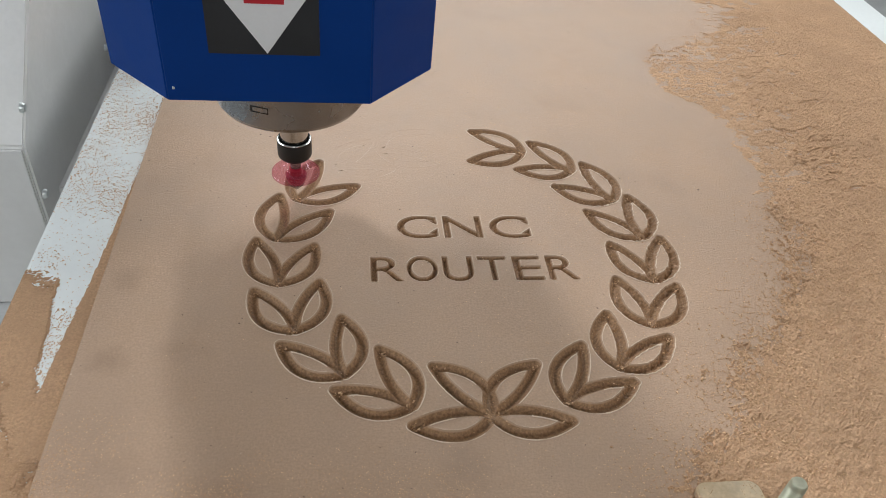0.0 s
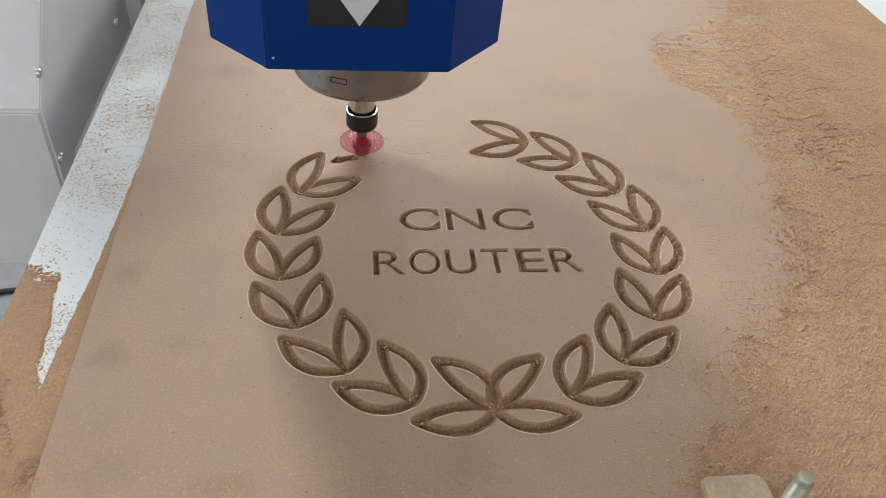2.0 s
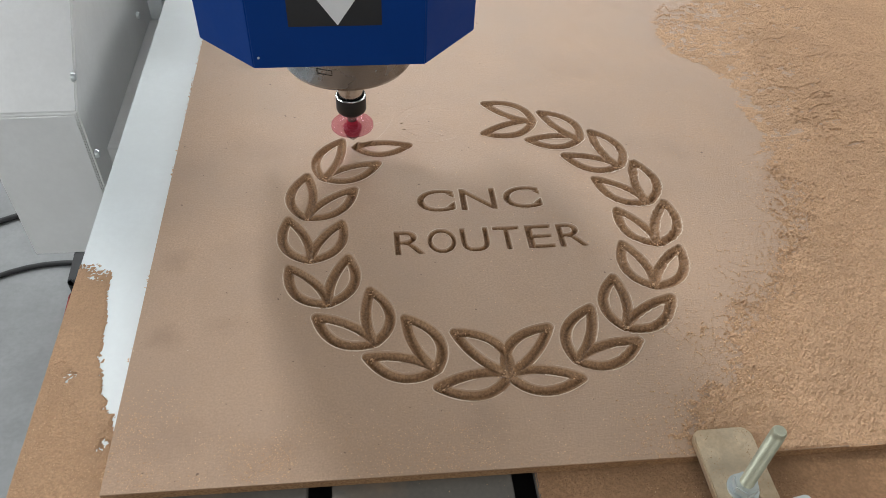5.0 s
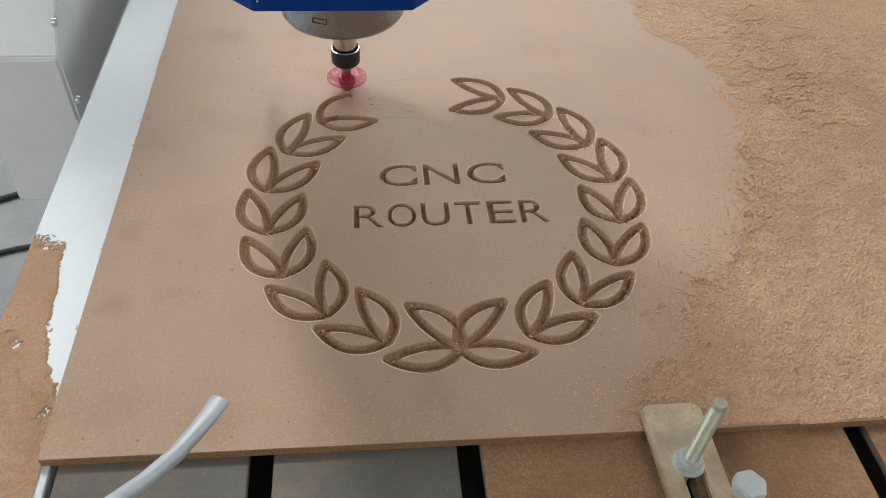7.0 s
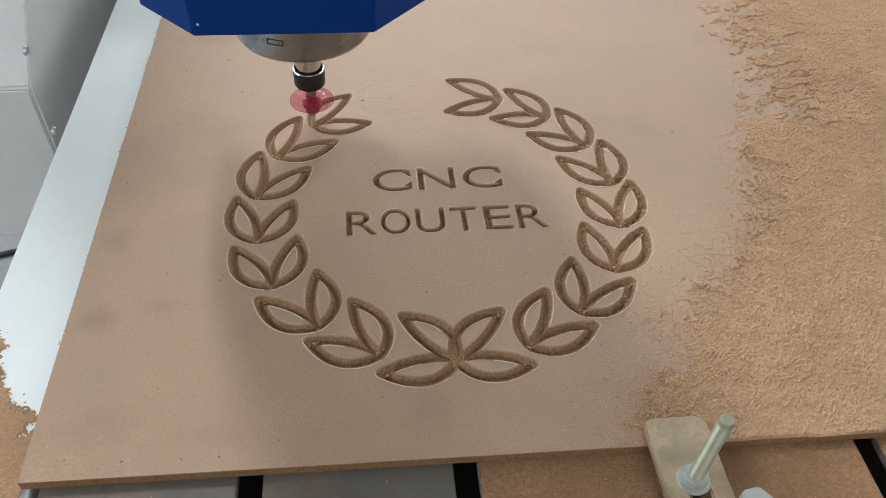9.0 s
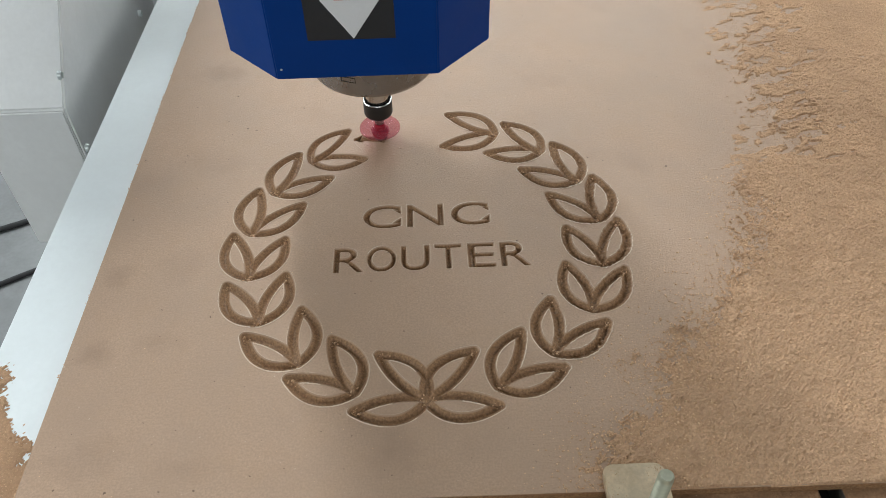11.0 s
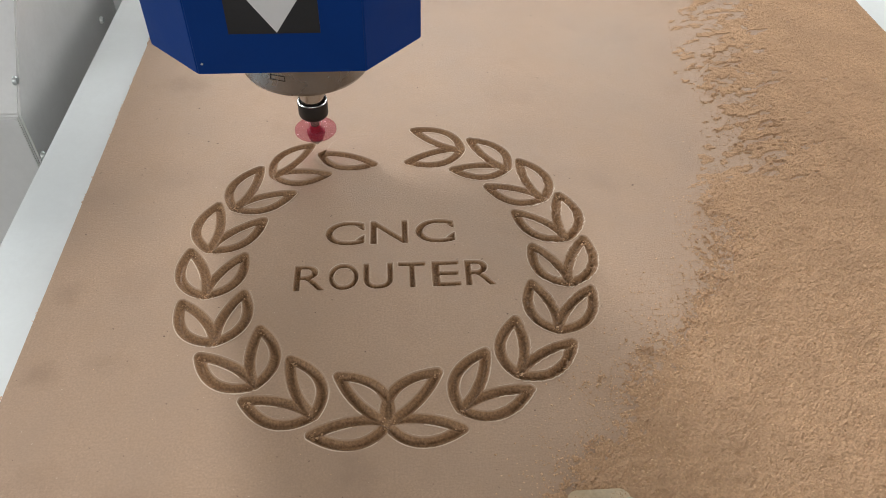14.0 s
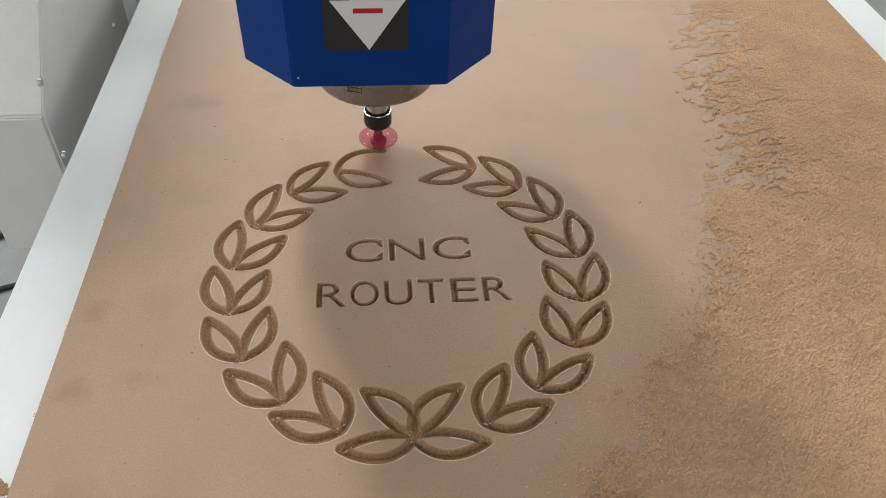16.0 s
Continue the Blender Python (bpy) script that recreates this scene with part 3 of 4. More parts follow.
def field(X, Y, edge):
    """Depth into the dust from its ragged margin, and the grain of its surface."""
    ragged = (fractal(X, Y, 0.030, 71, 5, 0.62) - 0.5) * 0.050
    inward = X - np.interp(Y, EDGE_Y, edge) + ragged
    ripple = fractal(X * 0.9, Y * 1.3, 0.0055, 83, 4, 0.8)
    grain = value_noise(X, Y, 0.0017, 97)
    return inward, ripple, grain


def wind_patches(X, Y, inward):
    """Far from the front the wind has torn the dust into flat flakes: above 0 where a flake lies."""
    u, v = 0.95 * X + 0.30 * Y, -0.30 * X + 0.95 * Y
    n = fractal(0.50 * u, v, 0.0052, 181, 4, 0.6)
    far = np.clip((Y - 0.045 + 0.25 * (inward - 0.03)) / 0.05, 0, 1)
    thr = 0.66 - 0.50 * np.clip(inward / 0.11, 0, 1) - 0.8 * (1 - far)
    return n - thr, far


def pile(X, Y):
    inward, ripple, grain = field(X, Y, EDGE_LATE)
    cover = np.clip((inward - 0.004 + 0.03 * np.clip((Y - 0.08) / 0.05, 0, 1)) / 0.040, 0, 1)
    far = np.clip((Y - 0.02) / 0.10, 0, 1)
    thin = np.clip((0.42 - Y) / 0.30, 0.3, 1)
    jitter = np.random.RandomState(12).rand(*X.shape) - 0.5
    body = 0.0007 * cover + 0.0010 * (value_noise(X, Y, 0.0019, 129) - 0.5) + 0.0007 * (value_noise(X, Y, 0.0042, 131) - 0.5) + 0.0012 * (value_noise(X, 1.7 * Y, 0.013, 137) - 0.5)
    h = thin * (body + 0.00055 * jitter * np.clip(cover * 3, 0, 1)) * np.clip(cover * 4, 0, 1) + 0.0017 * far * thin * (ripple - 0.5) * cover - 0.0001 * (cover <= 0)
    show = 0.62 * value_noise(X, Y, 0.0024, 151) + 0.38 * np.random.RandomState(14).rand(*X.shape)
    h = np.where(show < 1.2 * np.clip((inward + 0.004) / 0.055, 0, 1) ** 1.3 + wind_patches(X, Y, inward)[1], np.maximum(h, 0.00003), -0.001)
    patch, torn = wind_patches(X, Y, inward + 0.012)
    flake = 0.00022 * np.clip(patch / 0.06, -1, 1) * torn * thin
    h = np.where(patch > 0, h + flake, -0.001)
    return np.where((inward > np.where(torn > 0.5, -0.012, 0)) & (Y > front(X) + 0.0003), h, -0.001)


def blown(X, Y):
    a, ripple, grain = field(X, Y, EDGE_EARLY)
    b = field(X, Y, EDGE_LATE)[0]
    h = 0.0019 * (ripple - 0.40) * np.clip(a / 0.01, 0, 1) + 0.0003 * (grain - 0.5)
    thin = 0.55 * value_noise(X, 1.6 * Y, 0.006, 161) + 0.45 * np.random.RandomState(17).rand(*X.shape)
    lies = thin < 1.1 - np.clip((Y - 0.19 - 1.2 * np.clip(a - 0.02, 0, 1)) / 0.12, 0, 1)          # thins out towards the far end
    return np.where((a > 0) & lies & (b < 0.16) & (Y > 0.085) & (Y < 0.50), h, -0.001)


PILE = dust_sheet("sawdust_drift", 0.030, 0.412, -0.1430, 0.50, 0.0009, pile, 0.0, "loose tan sawdust drifted over the fibreboard sheet")
BLOWN = dust_sheet("sawdust_ripple", 0.14, 0.412, 0.08, 0.50, 0.0010, blown, 0.0, "rippled loose tan sawdust on the fibreboard sheet")


def ragged_dust(X, Y, reach, seed):
    """Thick up to a ragged far end, which reach gives for each X."""
    d = reach - Y + (fractal(X, Y, 0.010, seed, 5, 0.75) - 0.5) * 0.034
    ground = 0.0003 * (value_noise(X, Y, 0.0016, 43) - 0.5) + 0.0004 * (value_noise(X, Y, 0.006, 44) - 0.5)
    holes = 0.55 * value_noise(X, Y, 0.0019, seed + 9) + 0.45 * np.random.RandomState(19).rand(*X.shape)
    return np.where(holes < np.clip(d / 0.014 + 0.12, 0, 1.2), np.clip(d / 0.012, 0.05, 1) * 0.0008 + ground * np.clip(d / 0.01, 0.15, 1), -0.001)


def rail_dust(X, Y):
    return ragged_dust(X, Y, np.interp(X, [-0.235, -0.220, -0.205, -0.193], [-0.046, -0.056, -0.086, -0.098]), 41)


def rail_patch(X, Y):
    reach = np.interp(X, [-0.235, -0.229, -0.213, -0.211, -0.208, -0.204, -0.201, -0.196, -0.190], [0.018, 0.016, 0.012, -0.006, -0.034, -0.050, -0.066, -0.082, -0.088])
    return np.where(rail_dust(X, Y) < 0.0003, ragged_dust(X, Y, reach, 41), -0.001)


def line_dust(X, Y):
    return ragged_dust(X, Y, np.interp(X, [-0.203, -0.1985, -0.1955, -0.1935, -0.190], [-0.06, 0.000, 0.040, 0.090, 0.125]), 47)


dust_sheet("sawdust_strip", -0.2306, -0.1895, -0.45, 0.12, 0.0008, rail_dust, STRIP_Z, "tan sawdust lying along the white side rail")
RAIL_PATCH = dust_sheet("sawdust_patch", -0.2306, -0.1895, -0.13, 0.06, 0.0008, rail_patch, STRIP_Z, "loose tan sawdust patch on the white side rail")


def drift_grains(x, y):
    inward = field(x, y, EDGE_LATE)[0]
    return np.clip((inward + 0.026) / 0.05, 0, 1) ** 2 * np.clip(1.25 - inward / 0.10, 0.35, 1) * np.clip((0.5 - y) / 0.35, 0.1, 1) * np.where(wind_patches(x, y, inward + 0.012)[0] > 0.02, 1.0, 0.4) * (y > front(x) + 0.0006)


def drift_top(x, y):
    return np.clip(field(x, y, EDGE_LATE)[0] / 0.05, 0, 1) * 0.0005


grains("sawdust_crumbs", 3, 150000, 0.02, 0.412, -0.143, 0.36, drift_grains, drift_top, 0.00018, 0.00075, "loose tan sawdust crumbs strewn over the fibreboard sheet")


def corner(x, y):
    near = np.clip((-0.100 - y + 0.35 * np.clip(-0.10 - x, 0, 1)) / 0.035, 0, 1)
    return near * np.clip(2.2 * fractal(x, y, 0.025, 57, 3) - 0.75, 0, 1) * (y > front(x) + 0.0005)


SCATTER = grains("sawdust_scatter", 5, 14000, -0.1895, -0.10, -0.137, -0.07, corner, 0.0, 0.00012, 0.00040, "sparse fine sawdust at the fibreboard sheet's front corner")
LINE_DUST = dust_sheet("sawdust_line", -0.2040, -0.1905, -0.10, 0.16, 0.0008, line_dust, STRIP_Z, "tan sawdust in a thin line beside the fibreboard sheet")
SPECKS = grains("sawdust_specks", 7, 36000, -0.2302, -0.1905, -0.10, 0.42, lambda x, y: np.clip(1.6 * fractal(x, y, 0.04, 59, 3) - 0.35, 0.06, 1), STRIP_Z, 0.00018, 0.00055,
                "fine stray sawdust specks on the white side rail")
grains("sawdust_rail_crumbs", 9, 24000, -0.2302, -0.1900, -0.30, 0.10,
                     lambda x, y: np.clip((rail_dust(x, y) + 0.0004) / 0.0012, 0, 1) ** 2, lambda x, y: STRIP_Z + np.clip(rail_dust(x, y), 0, 1), 0.00014, 0.00042, "tan sawdust crumbs along the white side rail")
EDGE_CRUMBS = grains("sawdust_edge_crumbs", 6, 14000, -0.12, 0.06, -0.137, -0.09, corner, 0.0, 0.00012, 0.00038, "sparse fine sawdust along the fibreboard sheet's front edge")
grains("edge_fibres", 29, 900, -0.1912, -0.1896, -0.134, 0.45, lambda x, y: np.clip(3.0 * value_noise(x, y, 0.012, 73) - 1.6, 0, 1), -0.0012, 0.00030, 0.00085, "torn fibre crumbs along the fibreboard sheet's sawn edge")
TIPS = np.array([leaf[0][-1] for key, leaf in LEAVES.items() if key not in CUTTING] + [leaf[0][0] for key, leaf in LEAVES.items() if key not in CUTTING])


def groove_litter(x, y):
    near = np.min(np.hypot(x[:, None] - TIPS[:, 0], y[:, None] - TIPS[:, 1]), -1)
    return np.exp(-(near / 0.0026) ** 2)


grains("groove_crumbs", 21, 50000, -0.124, 0.124, -0.104, 0.15, groove_litter, -0.0022, 0.00025, 0.00085, "torn wood crumbs left in the carved leaf tips")
grains("stray_crumbs", 15, 2600, -0.1895, 0.25, -0.137, 0.20, lambda x, y: (0.25 + 0.5 * (x > 0.05)) * (y > front(x) + 0.0005), 0.0, 0.00012, 0.00034, "fine stray dust specks on the fibreboard sheet")


GRIT = grains("sawdust_grit", 23, 26000, -0.15, 0.22, -0.136, 0.26, lambda x, y: np.clip(0.16 + 1.1 * (x + 0.02) / 0.16, 0.08, 0.8) * np.clip(2.2 * fractal(x, y, 0.03, 63, 3) - 0.5, 0.1, 1) * (y > front(x) + 0.0005), 0.0,
              0.00012, 0.00042, "fine pale sawdust grit over the fibreboard sheet")


def bed_dust(X, Y):
    cover = np.clip((X + 0.012) / 0.016, 0, 1)
    gap = np.min(np.abs(X[..., None] - np.array(SLOTS)), -1) > SLOT_W / 2 + 0.0006
    h = 0.0005 * (fractal(X, Y, 0.02, 67, 4, 0.7) - 1.0 + 1.3 * cover) + 0.0003 * (np.random.RandomState(13).rand(*X.shape) - 0.5) * np.clip(4 * cover - 1, 0, 1)
    show = 0.6 * value_noise(X, Y, 0.003, 153) + 0.4 * np.random.RandomState(15).rand(*X.shape)
    h = np.where(show < 1.15 * cover, np.maximum(h, 0.00003), -0.001)
    return np.where(gap, h, -0.001)


grains("bed_crumbs", 11, 6000, -0.183, 0.26, -0.23, -0.135,
       lambda x, y: np.clip(0.05 + (x + 0.03) / 0.07, 0.05, 0.9) * (np.min(np.abs(x[:, None] - np.array(SLOTS)), -1) > SLOT_W / 2 + 0.0006), lambda x, y: BED_Z + np.clip((x + 0.02) / 0.08, 0, 1) * 0.0003,
       0.00010, 0.00032, "tan sawdust crumbs on the slotted bed")
dust_sheet("sawdust_film", -0.183, 0.26, -0.24, -0.1340, 0.0009, bed_dust, BED_Z, "thin dirty brown sawdust on the slotted bed", mat=DARK_DUST)


# ---------------------------------------------------------------- hold-down clamp
def clamp():
    c = tagged(new("hold_down_clamp"), "worn yellow-zinc slotted clamp plate holding the board's front edge", "clamp")
    cx, y0, y1, z0 = 0.0855, -0.235, -0.128, 0.0006
    outer = rounded(cx - 0.0140, cx + 0.0140, y0, y1, 0.0050)
    inner = rounded(cx - 0.0045, cx + 0.0045, y0 + 0.02, -0.152, 0.0044)
    bm = bmesh.new()
    loops = []
    for z in (z0, z0 + 0.0042):
        loops.append(([bm.verts.new((*p, z)) for p in outer], [bm.verts.new((*p, z)) for p in inner]))
    k = len(outer)
    for o, i in loops:
        for a in range(k):
            b = (a + 1) % k
            bm.faces.new((o[a], o[b], i[b], i[a]))
    for s in (0, 1):
        lo, hi = loops[0][s], loops[1][s]
        for a in range(k):
            b = (a + 1) % k
            bm.faces.new((lo[a], lo[b], hi[b], hi[a]))
    bmesh.ops.recalc_face_normals(bm, faces=bm.faces)
    rim = [e for e in bm.edges if e.calc_face_angle(0) > 1.0 and abs(e.verts[0].co.z - e.verts[1].co.z) < 1e-6]
    bmesh.ops.bevel(bm, geom=rim, offset=0.0007, segments=2, affect="EDGES")
    part("clamp_plate", bm, ZINC, c, smooth=40)
    sx, sy = 0.0843, -0.1585
    # a threaded stud with real thread rings
    prof = [(0.0, -0.028), (0.0029, -0.028)]
    z = 0.004
    while z < 0.0500:
        prof += [(0.0031, z), (0.0028, z + 0.0005)]
        z += 0.001
    prof += [(0.0030, 0.0508), (0.0024, 0.0518), (0.0, 0.0515)]
    part("stud", lathe(prof, 20, sx, sy), OLIVE_ZINC, c, "zinc threaded stud", smooth=60)
    part("washer", lathe([(0.0033, 0.0049), (0.0068, 0.0049), (0.0070, 0.0055), (0.0068, 0.0061), (0.0033, 0.0061)], 28, sx, sy), BRIGHT_ZINC, c, smooth=40)
    hexa = [(sx + 0.0058 * math.cos(radians(60 * i + 20)), sy + 0.0058 * math.sin(radians(60 * i + 20))) for i in range(6)]
    part("hex_nut", prism(hexa, 0.0061, 0.0108, "z", 0.0006), BRIGHT_ZINC, c, "bright zinc hex nut")
    return c


clamp()
grains("clamp_dust", 27, 2600, 0.0725, 0.0985, -0.20, -0.1295, lambda x, y: (np.abs(x - 0.0855) > 0.0052) * np.clip(1.8 * fractal(x, y, 0.012, 69, 3) - 0.4, 0.1, 1), 0.0048, 0.00010, 0.00034,
       "fine tan sawdust on the clamp plate")


def heel_bolt():
    b = tagged(new("heel_bolt"), "bright zinc hex bolt standing beside the clamp plate", "bolt")
    x, y = 0.1040, -0.1735
    hexa = [(x + 0.0072 * math.cos(radians(60 * i + 8)), y + 0.0072 * math.sin(radians(60 * i + 8))) for i in range(6)]
    part("bolt_head", prism(hexa, 0.0070, 0.0132, "z", 0.0007), BRIGHT_ZINC, b)
    part("bolt_shank", lathe([(0, BED_Z), (0.0039, BED_Z), (0.0039, 0.0072), (0, 0.0072)], 20, x, y), ZINC, b, smooth=40)
    return b


heel_bolt()


# ---------------------------------------------------------------- router head
def router_head():
    """Origin at the cutter's tip when it cuts."""
    h = tagged(new("router_head"), "blue sheet-metal router head with a steel spindle and red disc", "router head")
    zb, zt, t = 0.1016, 0.42, 0.0025
    plan = [(-0.0734, 0.062), (-0.0734, -0.046), (-0.0446, -0.076), (0.0384, -0.076), (0.0668, -0.044), (0.0668, 0.062)]
    inner = [(-0.0734 + t, 0.062), (-0.0734 + t, -0.045), (-0.0436, -0.076 + t), (0.0374, -0.076 + t), (0.0668 - t, -0.043), (0.0668 - t, 0.062)]
    part("cover", prism(plan + inner[::-1], zb, zt, "z", 0.0006), BLUE, h, "blue painted folded steel cover")
    part("mount_block", boxed(-0.060, 0.052, -0.050, 0.060, zb + 0.02, zt - 0.01, 0.002), STEEL, h, "bare metal spindle mount")
    part("carriage_plate", boxed(-0.090, 0.082, 0.0625, 0.080, 0.16, zt + 0.05, 0.002), BLUE, h)
    cx, px, yf = -0.0031, -0.0042, -0.0760
    part("label_panel", boxed(px - 0.0217, px + 0.0217, yf - 0.0003, yf + 0.0002, 0.1234, 0.2067), BLACK_LABEL, h, "black label panel")
    arrow = [(cx, 0.1239), (cx + 0.0190, 0.1513), (cx + 0.0086, 0.1513), (cx + 0.0086, 0.1993), (cx - 0.0086, 0.1993), (cx - 0.0086, 0.1513), (cx - 0.0190, 0.1513)]
    part("arrow_mark", prism(arrow, yf - 0.0005, yf - 0.0002, "y"), WHITE_LABEL, h, "white down arrow")
    part("red_stripe", boxed(cx - 0.0075, cx + 0.0075, yf - 0.0007, yf - 0.0004, 0.1445, 0.1471), RED_LABEL, h, "red bar on the arrow")
    part("cover_screw", lathe([(0, 0), (0.0006, 0.0), (0.0006, 0.0004), (0.0004, 0.0006), (0, 0.0006)], 14), BRIGHT_ZINC, h).matrix_basis = pose(-0.0416, yf, 0.1076, 90)
    part("spindle_body", lathe([(0.0, 0.064), (0.012, 0.064), (0.013, 0.0625), (0.0352, 0.0614), (0.0368, 0.0621), (0.0384, 0.0646), (0.0384, 0.30), (0, 0.30)], 72), STEEL, h, "brushed steel spindle nose", smooth=30)
    mark = bmesh.new()
    for x0, x1, z0, z1 in ((-0.0042, 0.0042, 0.0725, 0.0729), (-0.0042, 0.0042, 0.0754, 0.0758), (-0.0045, -0.0042, 0.0725, 0.0758), (0.0042, 0.0045, 0.0725, 0.0758)):
        box(mark, x0, x1, -0.03855, -0.0375, z0, z1)
    part("engraved_mark", mark, BLACK_STEEL, h, "dark engraved outline").matrix_basis = pose(0, 0, 0, 0, 0, -20)
    part("spindle_shaft", lathe([(0, 0.034), (0.0074, 0.034), (0.0076, 0.0355), (0.0076, 0.047), (0.0068, 0.0475), (0.0068, 0.065), (0, 0.065)], 40), CHROME, h, "polished steel shaft", smooth=30)
    prof = [(0.0036, 0.0236), (0.0080, 0.0238), (0.0091, 0.0250), (0.0094, 0.0262), (0.0094, 0.0345), (0.0092, 0.0353), (0.0086, 0.0353), (0.0084, 0.0338), (0.0076, 0.0338)]
    part("collet_nut", lathe(prof, 40), BLACK_STEEL, h, "black collet nut", smooth=35)
    part("nut_rim", lathe([(0.0086, 0.0350), (0.0093, 0.0350), (0.0095, 0.0354), (0.0092, 0.0358), (0.0086, 0.0357)], 40), CHROME, h, "bright steel rim", smooth=40)
    part("bit_shank", lathe([(0, 0.0006), (0.0003, 0.0007), (0.0044, 0.0050), (0.0044, 0.0066), (0.00295, 0.0082), (0.00295, 0.0245), (0, 0.0245)], 32), STEEL, h, "steel cutter bit", smooth=35)
    part("disc", lathe([(0.0030, 0.0150), (0.0052, 0.0152), (0.0060, 0.0144), (0.0090, 0.0140), (0.0128, 0.0142), (0.0134, 0.0136), (0.0134, 0.0122), (0.0129, 0.0118), (0.0085, 0.0120), (0.0030, 0.0120)], 64), DISC, h, "clear red plastic disc", smooth=40)
    part("disc_hub", lathe([(0.0030, 0.0166), (0.0036, 0.0164), (0.0037, 0.0118), (0.0060, 0.0116), (0.0058, 0.0096), (0.0050, 0.0070), (0.0046, 0.0064)], 32), RED_SHANK, h, "red plastic hub", smooth=40)
    return h


HEAD = router_head()


# ---------------------------------------------------------------- gantry column
def gantry_column():
    """Origin on the bed level under the column's front face."""
    g = tagged(new("gantry_column"), "cream painted steel gantry side column beyond the rail", "machine column")
    x0, x1 = -0.349, -0.2745
    side = [(0.0, -0.160), (0.0, -0.020), (0.26, 0.24), (0.26, 0.62), (0.46, 0.62), (0.46, -0.02), (0.25, -0.160)]
    part("column_shell", prism(side, x0, x1, "x", 0.0015), CREAM, g)
    plate = [(x0 + 0.002, -0.158), (x1 - 0.002, -0.158), (x1 - 0.002, -0.022), (x0 + 0.002, -0.022)]
    part("front_plate", prism(plate, -0.0020, -0.0005, "y", 0.0004), CREAM, g)
    part("carriage_block", boxed(x1 - 0.001, -0.2302, 0.03, 0.24, -0.150, -0.075, 0.002), CREAM, g)
    part("rear_foot", boxed(x0 + 0.01, x1 + 0.014, 0.245, 0.40, -0.10, -0.012, 0.0015), WHITE, g)
    for y, z in ((0.012, 0.002), (0.20, -0.050), (0.006, -0.062)):
        part("side_screw", lathe([(0, 0), (0.0034, 0), (0.0034, 0.0012), (0.0024, 0.0028), (0, 0.0030)], 20), BRIGHT_ZINC, g, smooth=35).matrix_basis = pose(x1, y, z, 0, 90, 0)
    return g


COLUMN = gantry_column()


# ---------------------------------------------------------------- floor clutter
def cable(points, r, label):
    pts = []
    p = [Vector(q) for q in points]
    for i in range(len(p) - 1):
        a, b, c, d = p[max(i - 1, 0)], p[i], p[i + 1], p[min(i + 2, len(p) - 1)]
        for k in range(8):
            t = k / 8
            pts.append(0.5 * ((2 * b) + (c - a) * t + (2 * a - 5 * b + 4 * c - d) * t * t + (3 * b - 3 * c + d - a) * t ** 3))
    pts.append(p[-1])
    tagged(pipe("power_cable", pts, r, RUBBER), label, "cable")


cable([(-1.4, 0.75, FLOOR_Z + 0.006), (-1.0, 0.80, FLOOR_Z + 0.006), (-0.75, 0.90, FLOOR_Z + 0.006), (-0.55, 1.02, FLOOR_Z + 0.006), (-0.3, 1.0, FLOOR_Z + 0.006)], 0.006, "black rubber cable lying on the concrete floor")
cable([(-1.4, 0.45, FLOOR_Z + 0.005), (-0.95, 0.62, FLOOR_Z + 0.005), (-0.70, 0.75, FLOOR_Z + 0.005), (-0.50, 0.74, FLOOR_Z + 0.005)], 0.005, "thin black cable lying on the concrete floor")


def angle_tool():
    t = tagged(new("power_tool"), "red and black hand power tool lying on the floor", "power tool")
    part("body", prism(rounded(-0.022, 0.022, -0.10, 0.06, 0.015), 0.0, 0.04, "z", 0.008), TOOL_RED, t, "red plastic body", smooth=40)
    part("grip", prism(rounded(-0.026, 0.026, 0.06, 0.16, 0.018), 0.0, 0.05, "z", 0.008), RUBBER, t, "black grip", smooth=40)
    t.matrix_basis = pose(-0.572, 0.60, FLOOR_Z, 0, 0, 3)


angle_tool()


# ---------------------------------------------------------------- air tube
def air_tube():
    a = tagged(new("air_tube"), "thin grey metal air-gun tube with flattened mouth above the board", "air tube")
    line = [(0, 0, 0), (-0.003, -0.006, 0.0), (-0.007, -0.0135, 0.0005), (-0.013, -0.024, 0.002), (-0.021, -0.036, 0.006), (-0.030, -0.048, 0.012), (-0.055, -0.078, 0.030), (-0.11, -0.14, 0.065)]
    wide = [0.0041, 0.0038, 0.0034, 0.0032, 0.0031, 0.0031, 0.0031, 0.0031]
    thick = [0.0019, 0.0022, 0.0027, 0.0030, 0.0031, 0.0031, 0.0031, 0.0031]

    def ring(bm, at, w, h, along, seg=24):
        side = Vector((0.92, -0.38, 0.06))
        side = (side - along * side.dot(along)).normalized()
        up = along.cross(side)
        return [bm.verts.new(at + side * (w * math.cos(2 * math.pi * k / seg)) + up * (h * math.sin(2 * math.pi * k / seg))) for k in range(seg)]

    bm = bmesh.new()
    p = [Vector(q) for q in line]
    ways = [(p[min(k + 1, len(p) - 1)] - p[max(k - 1, 0)]).normalized() for k in range(len(p))]
    rings = [ring(bm, p[0] + ways[0] * 0.004, wide[0] - 0.0007, thick[0] - 0.0007, ways[0]), ring(bm, p[0], wide[0] - 0.0006, thick[0] - 0.0006, ways[0])]
    rings += [ring(bm, q, w, h, d) for q, w, h, d in zip(p, wide, thick, ways)]
    for lo, hi in zip(rings, rings[1:]):
        for k in range(24):
            bm.faces.new((lo[k], lo[(k + 1) % 24], hi[(k + 1) % 24], hi[k]))
    bm.faces.new(rings[0])
    bmesh.ops.recalc_face_normals(bm, faces=bm.faces)
    part("tube", bm, TUBE, a, smooth=40)
    return a


AIR = air_tube()


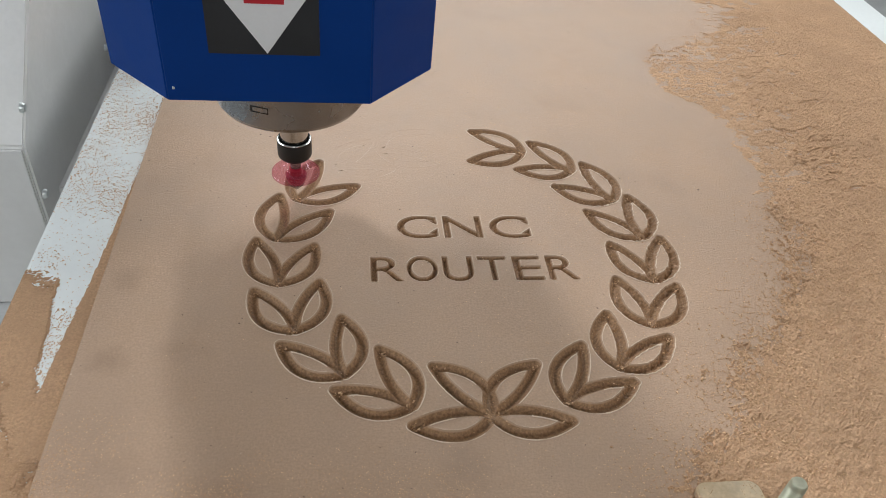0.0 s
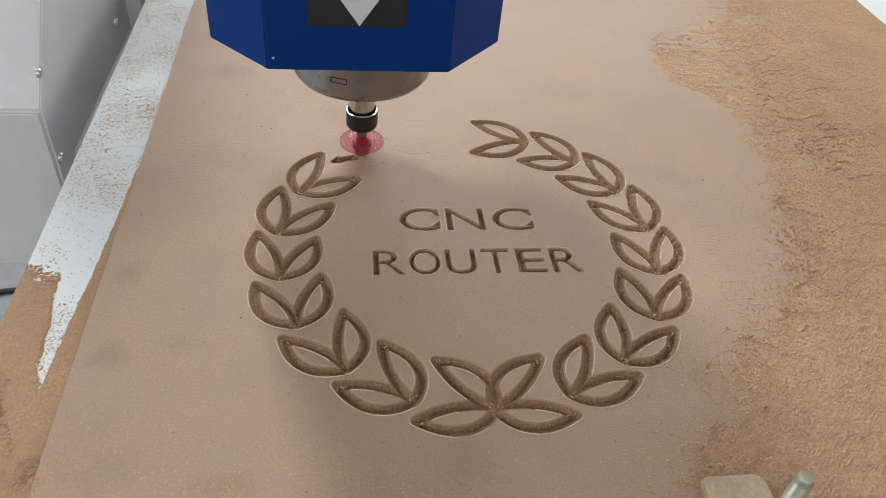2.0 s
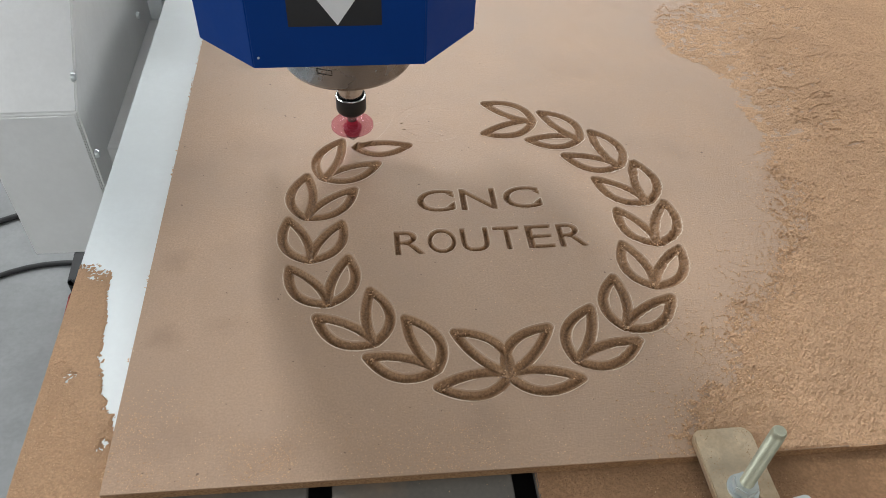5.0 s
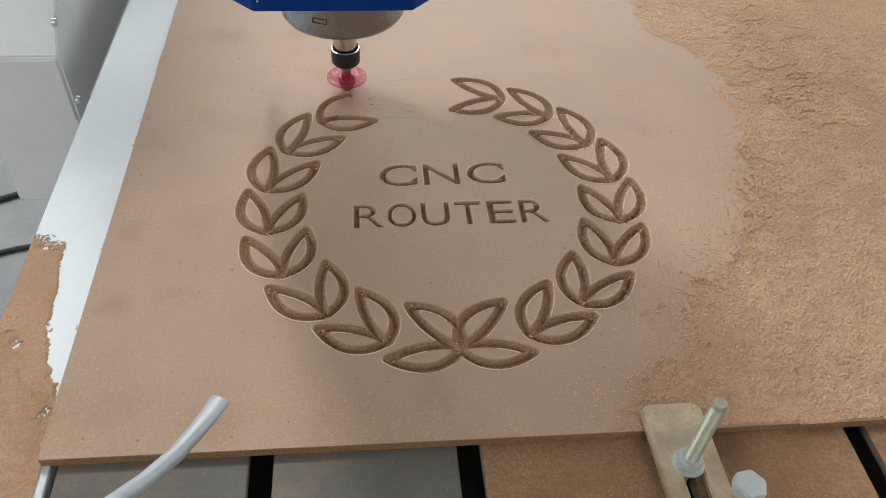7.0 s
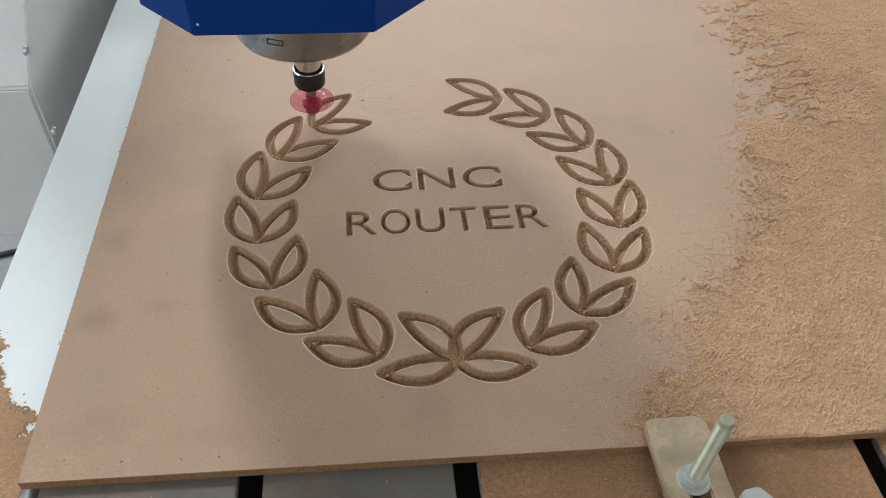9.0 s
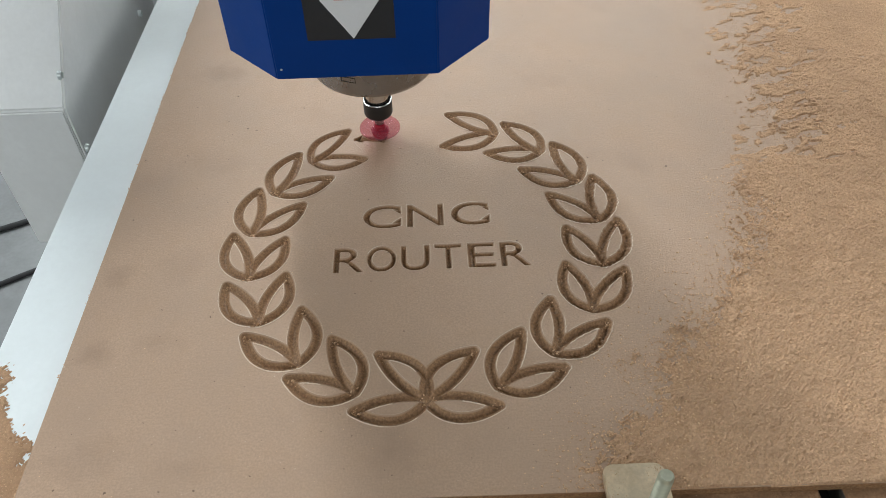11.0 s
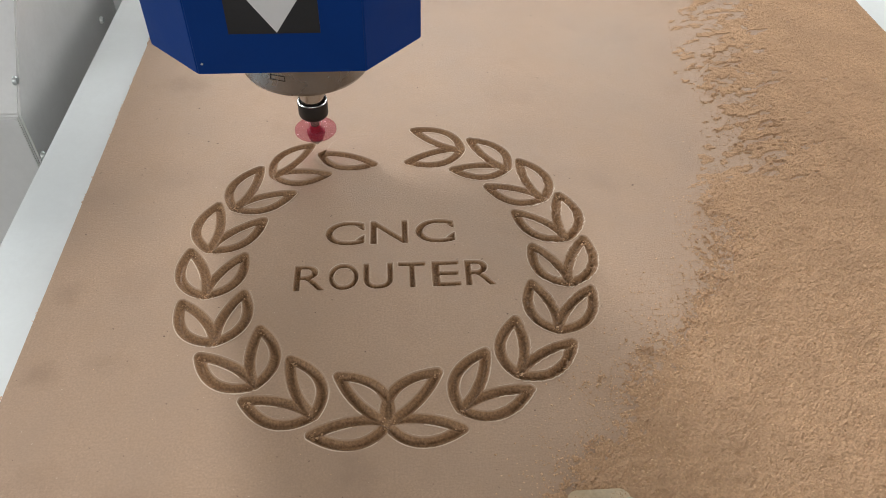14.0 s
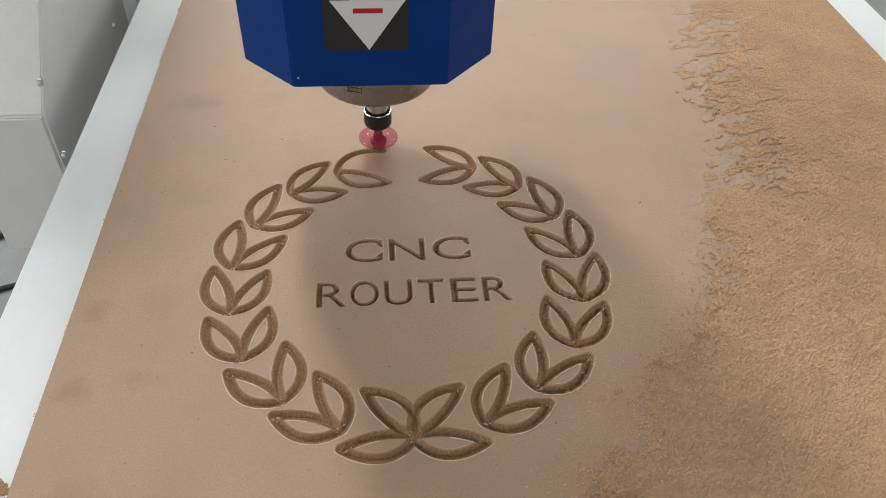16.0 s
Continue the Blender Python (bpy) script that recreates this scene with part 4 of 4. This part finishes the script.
# ---------------------------------------------------------------- what moves
HEAD_ROWS = [  # seconds, millimetres east and north, lift
    (0, -97, 72, 8), (0.25, -92, 84, 8), (0.5, -84, 97, 8), (1, -75, 99, 8), (1.25, -74, 101, 4), (1.5, -73, 104, 0), (2, -60, 108, 0), (2.5, -45, 103, 0),
    (3, -42.5, 98, 0), (3.5, -56, 90.5, 0), (4.3, -77, 101, 0), (4.6, -77, 101, 8), (5.5, -78, 102, 8), (5.8, -78, 108, 2), (6, -77, 119, 0), (6.5, -72, 128, 0), (7, -59, 137, 0),
    (7.5, -56, 135, 0), (8, -64, 118, 0), (8.55, -76, 102, 0), (8.9, -76, 102, 8), (9.9, -48, 118, 8), (10.3, -46, 123, 0), (10.5, -42, 124, 0), (11, -31, 121, 0),
    (11.5, -19.3, 113.3, 0), (12, -19.2, 109.3, 0), (12.5, -35, 107.4, 0), (13, -46, 116.4, 0), (13.25, -48, 121, 2), (13.5, -49, 121, 8), (14, -49, 125, 8), (14.3, -48, 124, 1), (14.5, -48, 126, 0),
    (15, -41, 141, 0), (15.5, -29, 145, 0), (16, -18, 147, 0),
]


def motions():
    tip = -DEPTH
    walk(HEAD, [(t, pose(x / 1000, y / 1000, tip + up / 1000)) for t, x, y, up in HEAD_ROWS])
    walk(COLUMN, [(t, pose(0, y / 1000 + 0.078, 0)) for t, x, y, up in HEAD_ROWS])
    for ob, t in FLOORS:
        up, down = pose(0, 0, 0), pose(0, 0, -VEE - 0.001)
        if t > 15.95:
            continue
        walk(ob, [(0, up), (t - 0.04, up), (t + 0.06, down), (16, down)])
    walk(BLOWN, [(0, pose(0, 0, 0)), (8.25, pose(0, 0, 0)), (8.6, pose(0.10, 0.01, -0.0005)), (9.2, pose(0.46, 0.03, -0.0005)), (9.5, pose(0.62, 0.06, FLOOR_Z)), (16, pose(0.62, 0.06, FLOOR_Z))])
    walk(GRIT, [(0, pose(0, 0, 0)), (8.4, pose(0, 0, 0)), (8.7, pose(0.15, 0.01, 0.0002)), (9.4, pose(0.64, 0.05, 0.0002)), (9.8, pose(0.80, 0.06, FLOOR_Z)), (16, pose(0.80, 0.06, FLOOR_Z))])
    walk(RAIL_PATCH, [(0, pose(0, 0, 0)), (3.9, pose(0, 0, 0)), (5.4, pose(0, -0.008, 0)), (7.75, pose(0, -0.008, 0)), (7.95, pose(-0.09, -0.05, 0.01)), (8.4, pose(-0.30, -0.10, FLOOR_Z - STRIP_Z)), (16, pose(-0.30, -0.10, FLOOR_Z - STRIP_Z))])
    gone = pose(-0.06, -0.20, BED_Z)
    swept = pose(-0.02, -0.16, BED_Z)
    walk(EDGE_CRUMBS, [(0, pose(0, 0, 0)), (8.4, pose(0, 0, 0)), (9.2, swept), (16, swept)])
    walk(SCATTER, [(0, pose(0, 0, 0)), (7.85, pose(0, 0, 0)), (8.25, gone), (16, gone)])
    walk(LINE_DUST, [(0, pose(0, 0, 0)), (3.9, pose(0, 0, 0)), (5.4, pose(0, -0.30, 0)), (16, pose(0, -0.30, 0))])
    walk(SPECKS, [(0, pose(0, 0, 0)), (3.9, pose(0, 0, 0)), (5.0, pose(0, -0.62, 0)), (5.4, pose(0, -0.66, FLOOR_Z)), (16, pose(0, -0.66, FLOOR_Z))])
    away = pose(-0.30, -0.36, 0.02)
    walk(AIR, [(0, away), (5.2, away), (5.8, pose(-0.157, -0.154, 0.045)), (6, pose(-0.147, -0.154, 0.045)), (6.5, pose(-0.090, -0.140, 0.045)), (7, pose(-0.107, -0.140, 0.045)),
               (7.5, pose(-0.145, -0.140, 0.045)), (7.8, pose(-0.162, -0.140, 0.045)), (8, pose(-0.178, -0.146, 0.045)), (8.2, pose(-0.178, -0.150, 0.045)), (9, away), (16, away)])


motions()
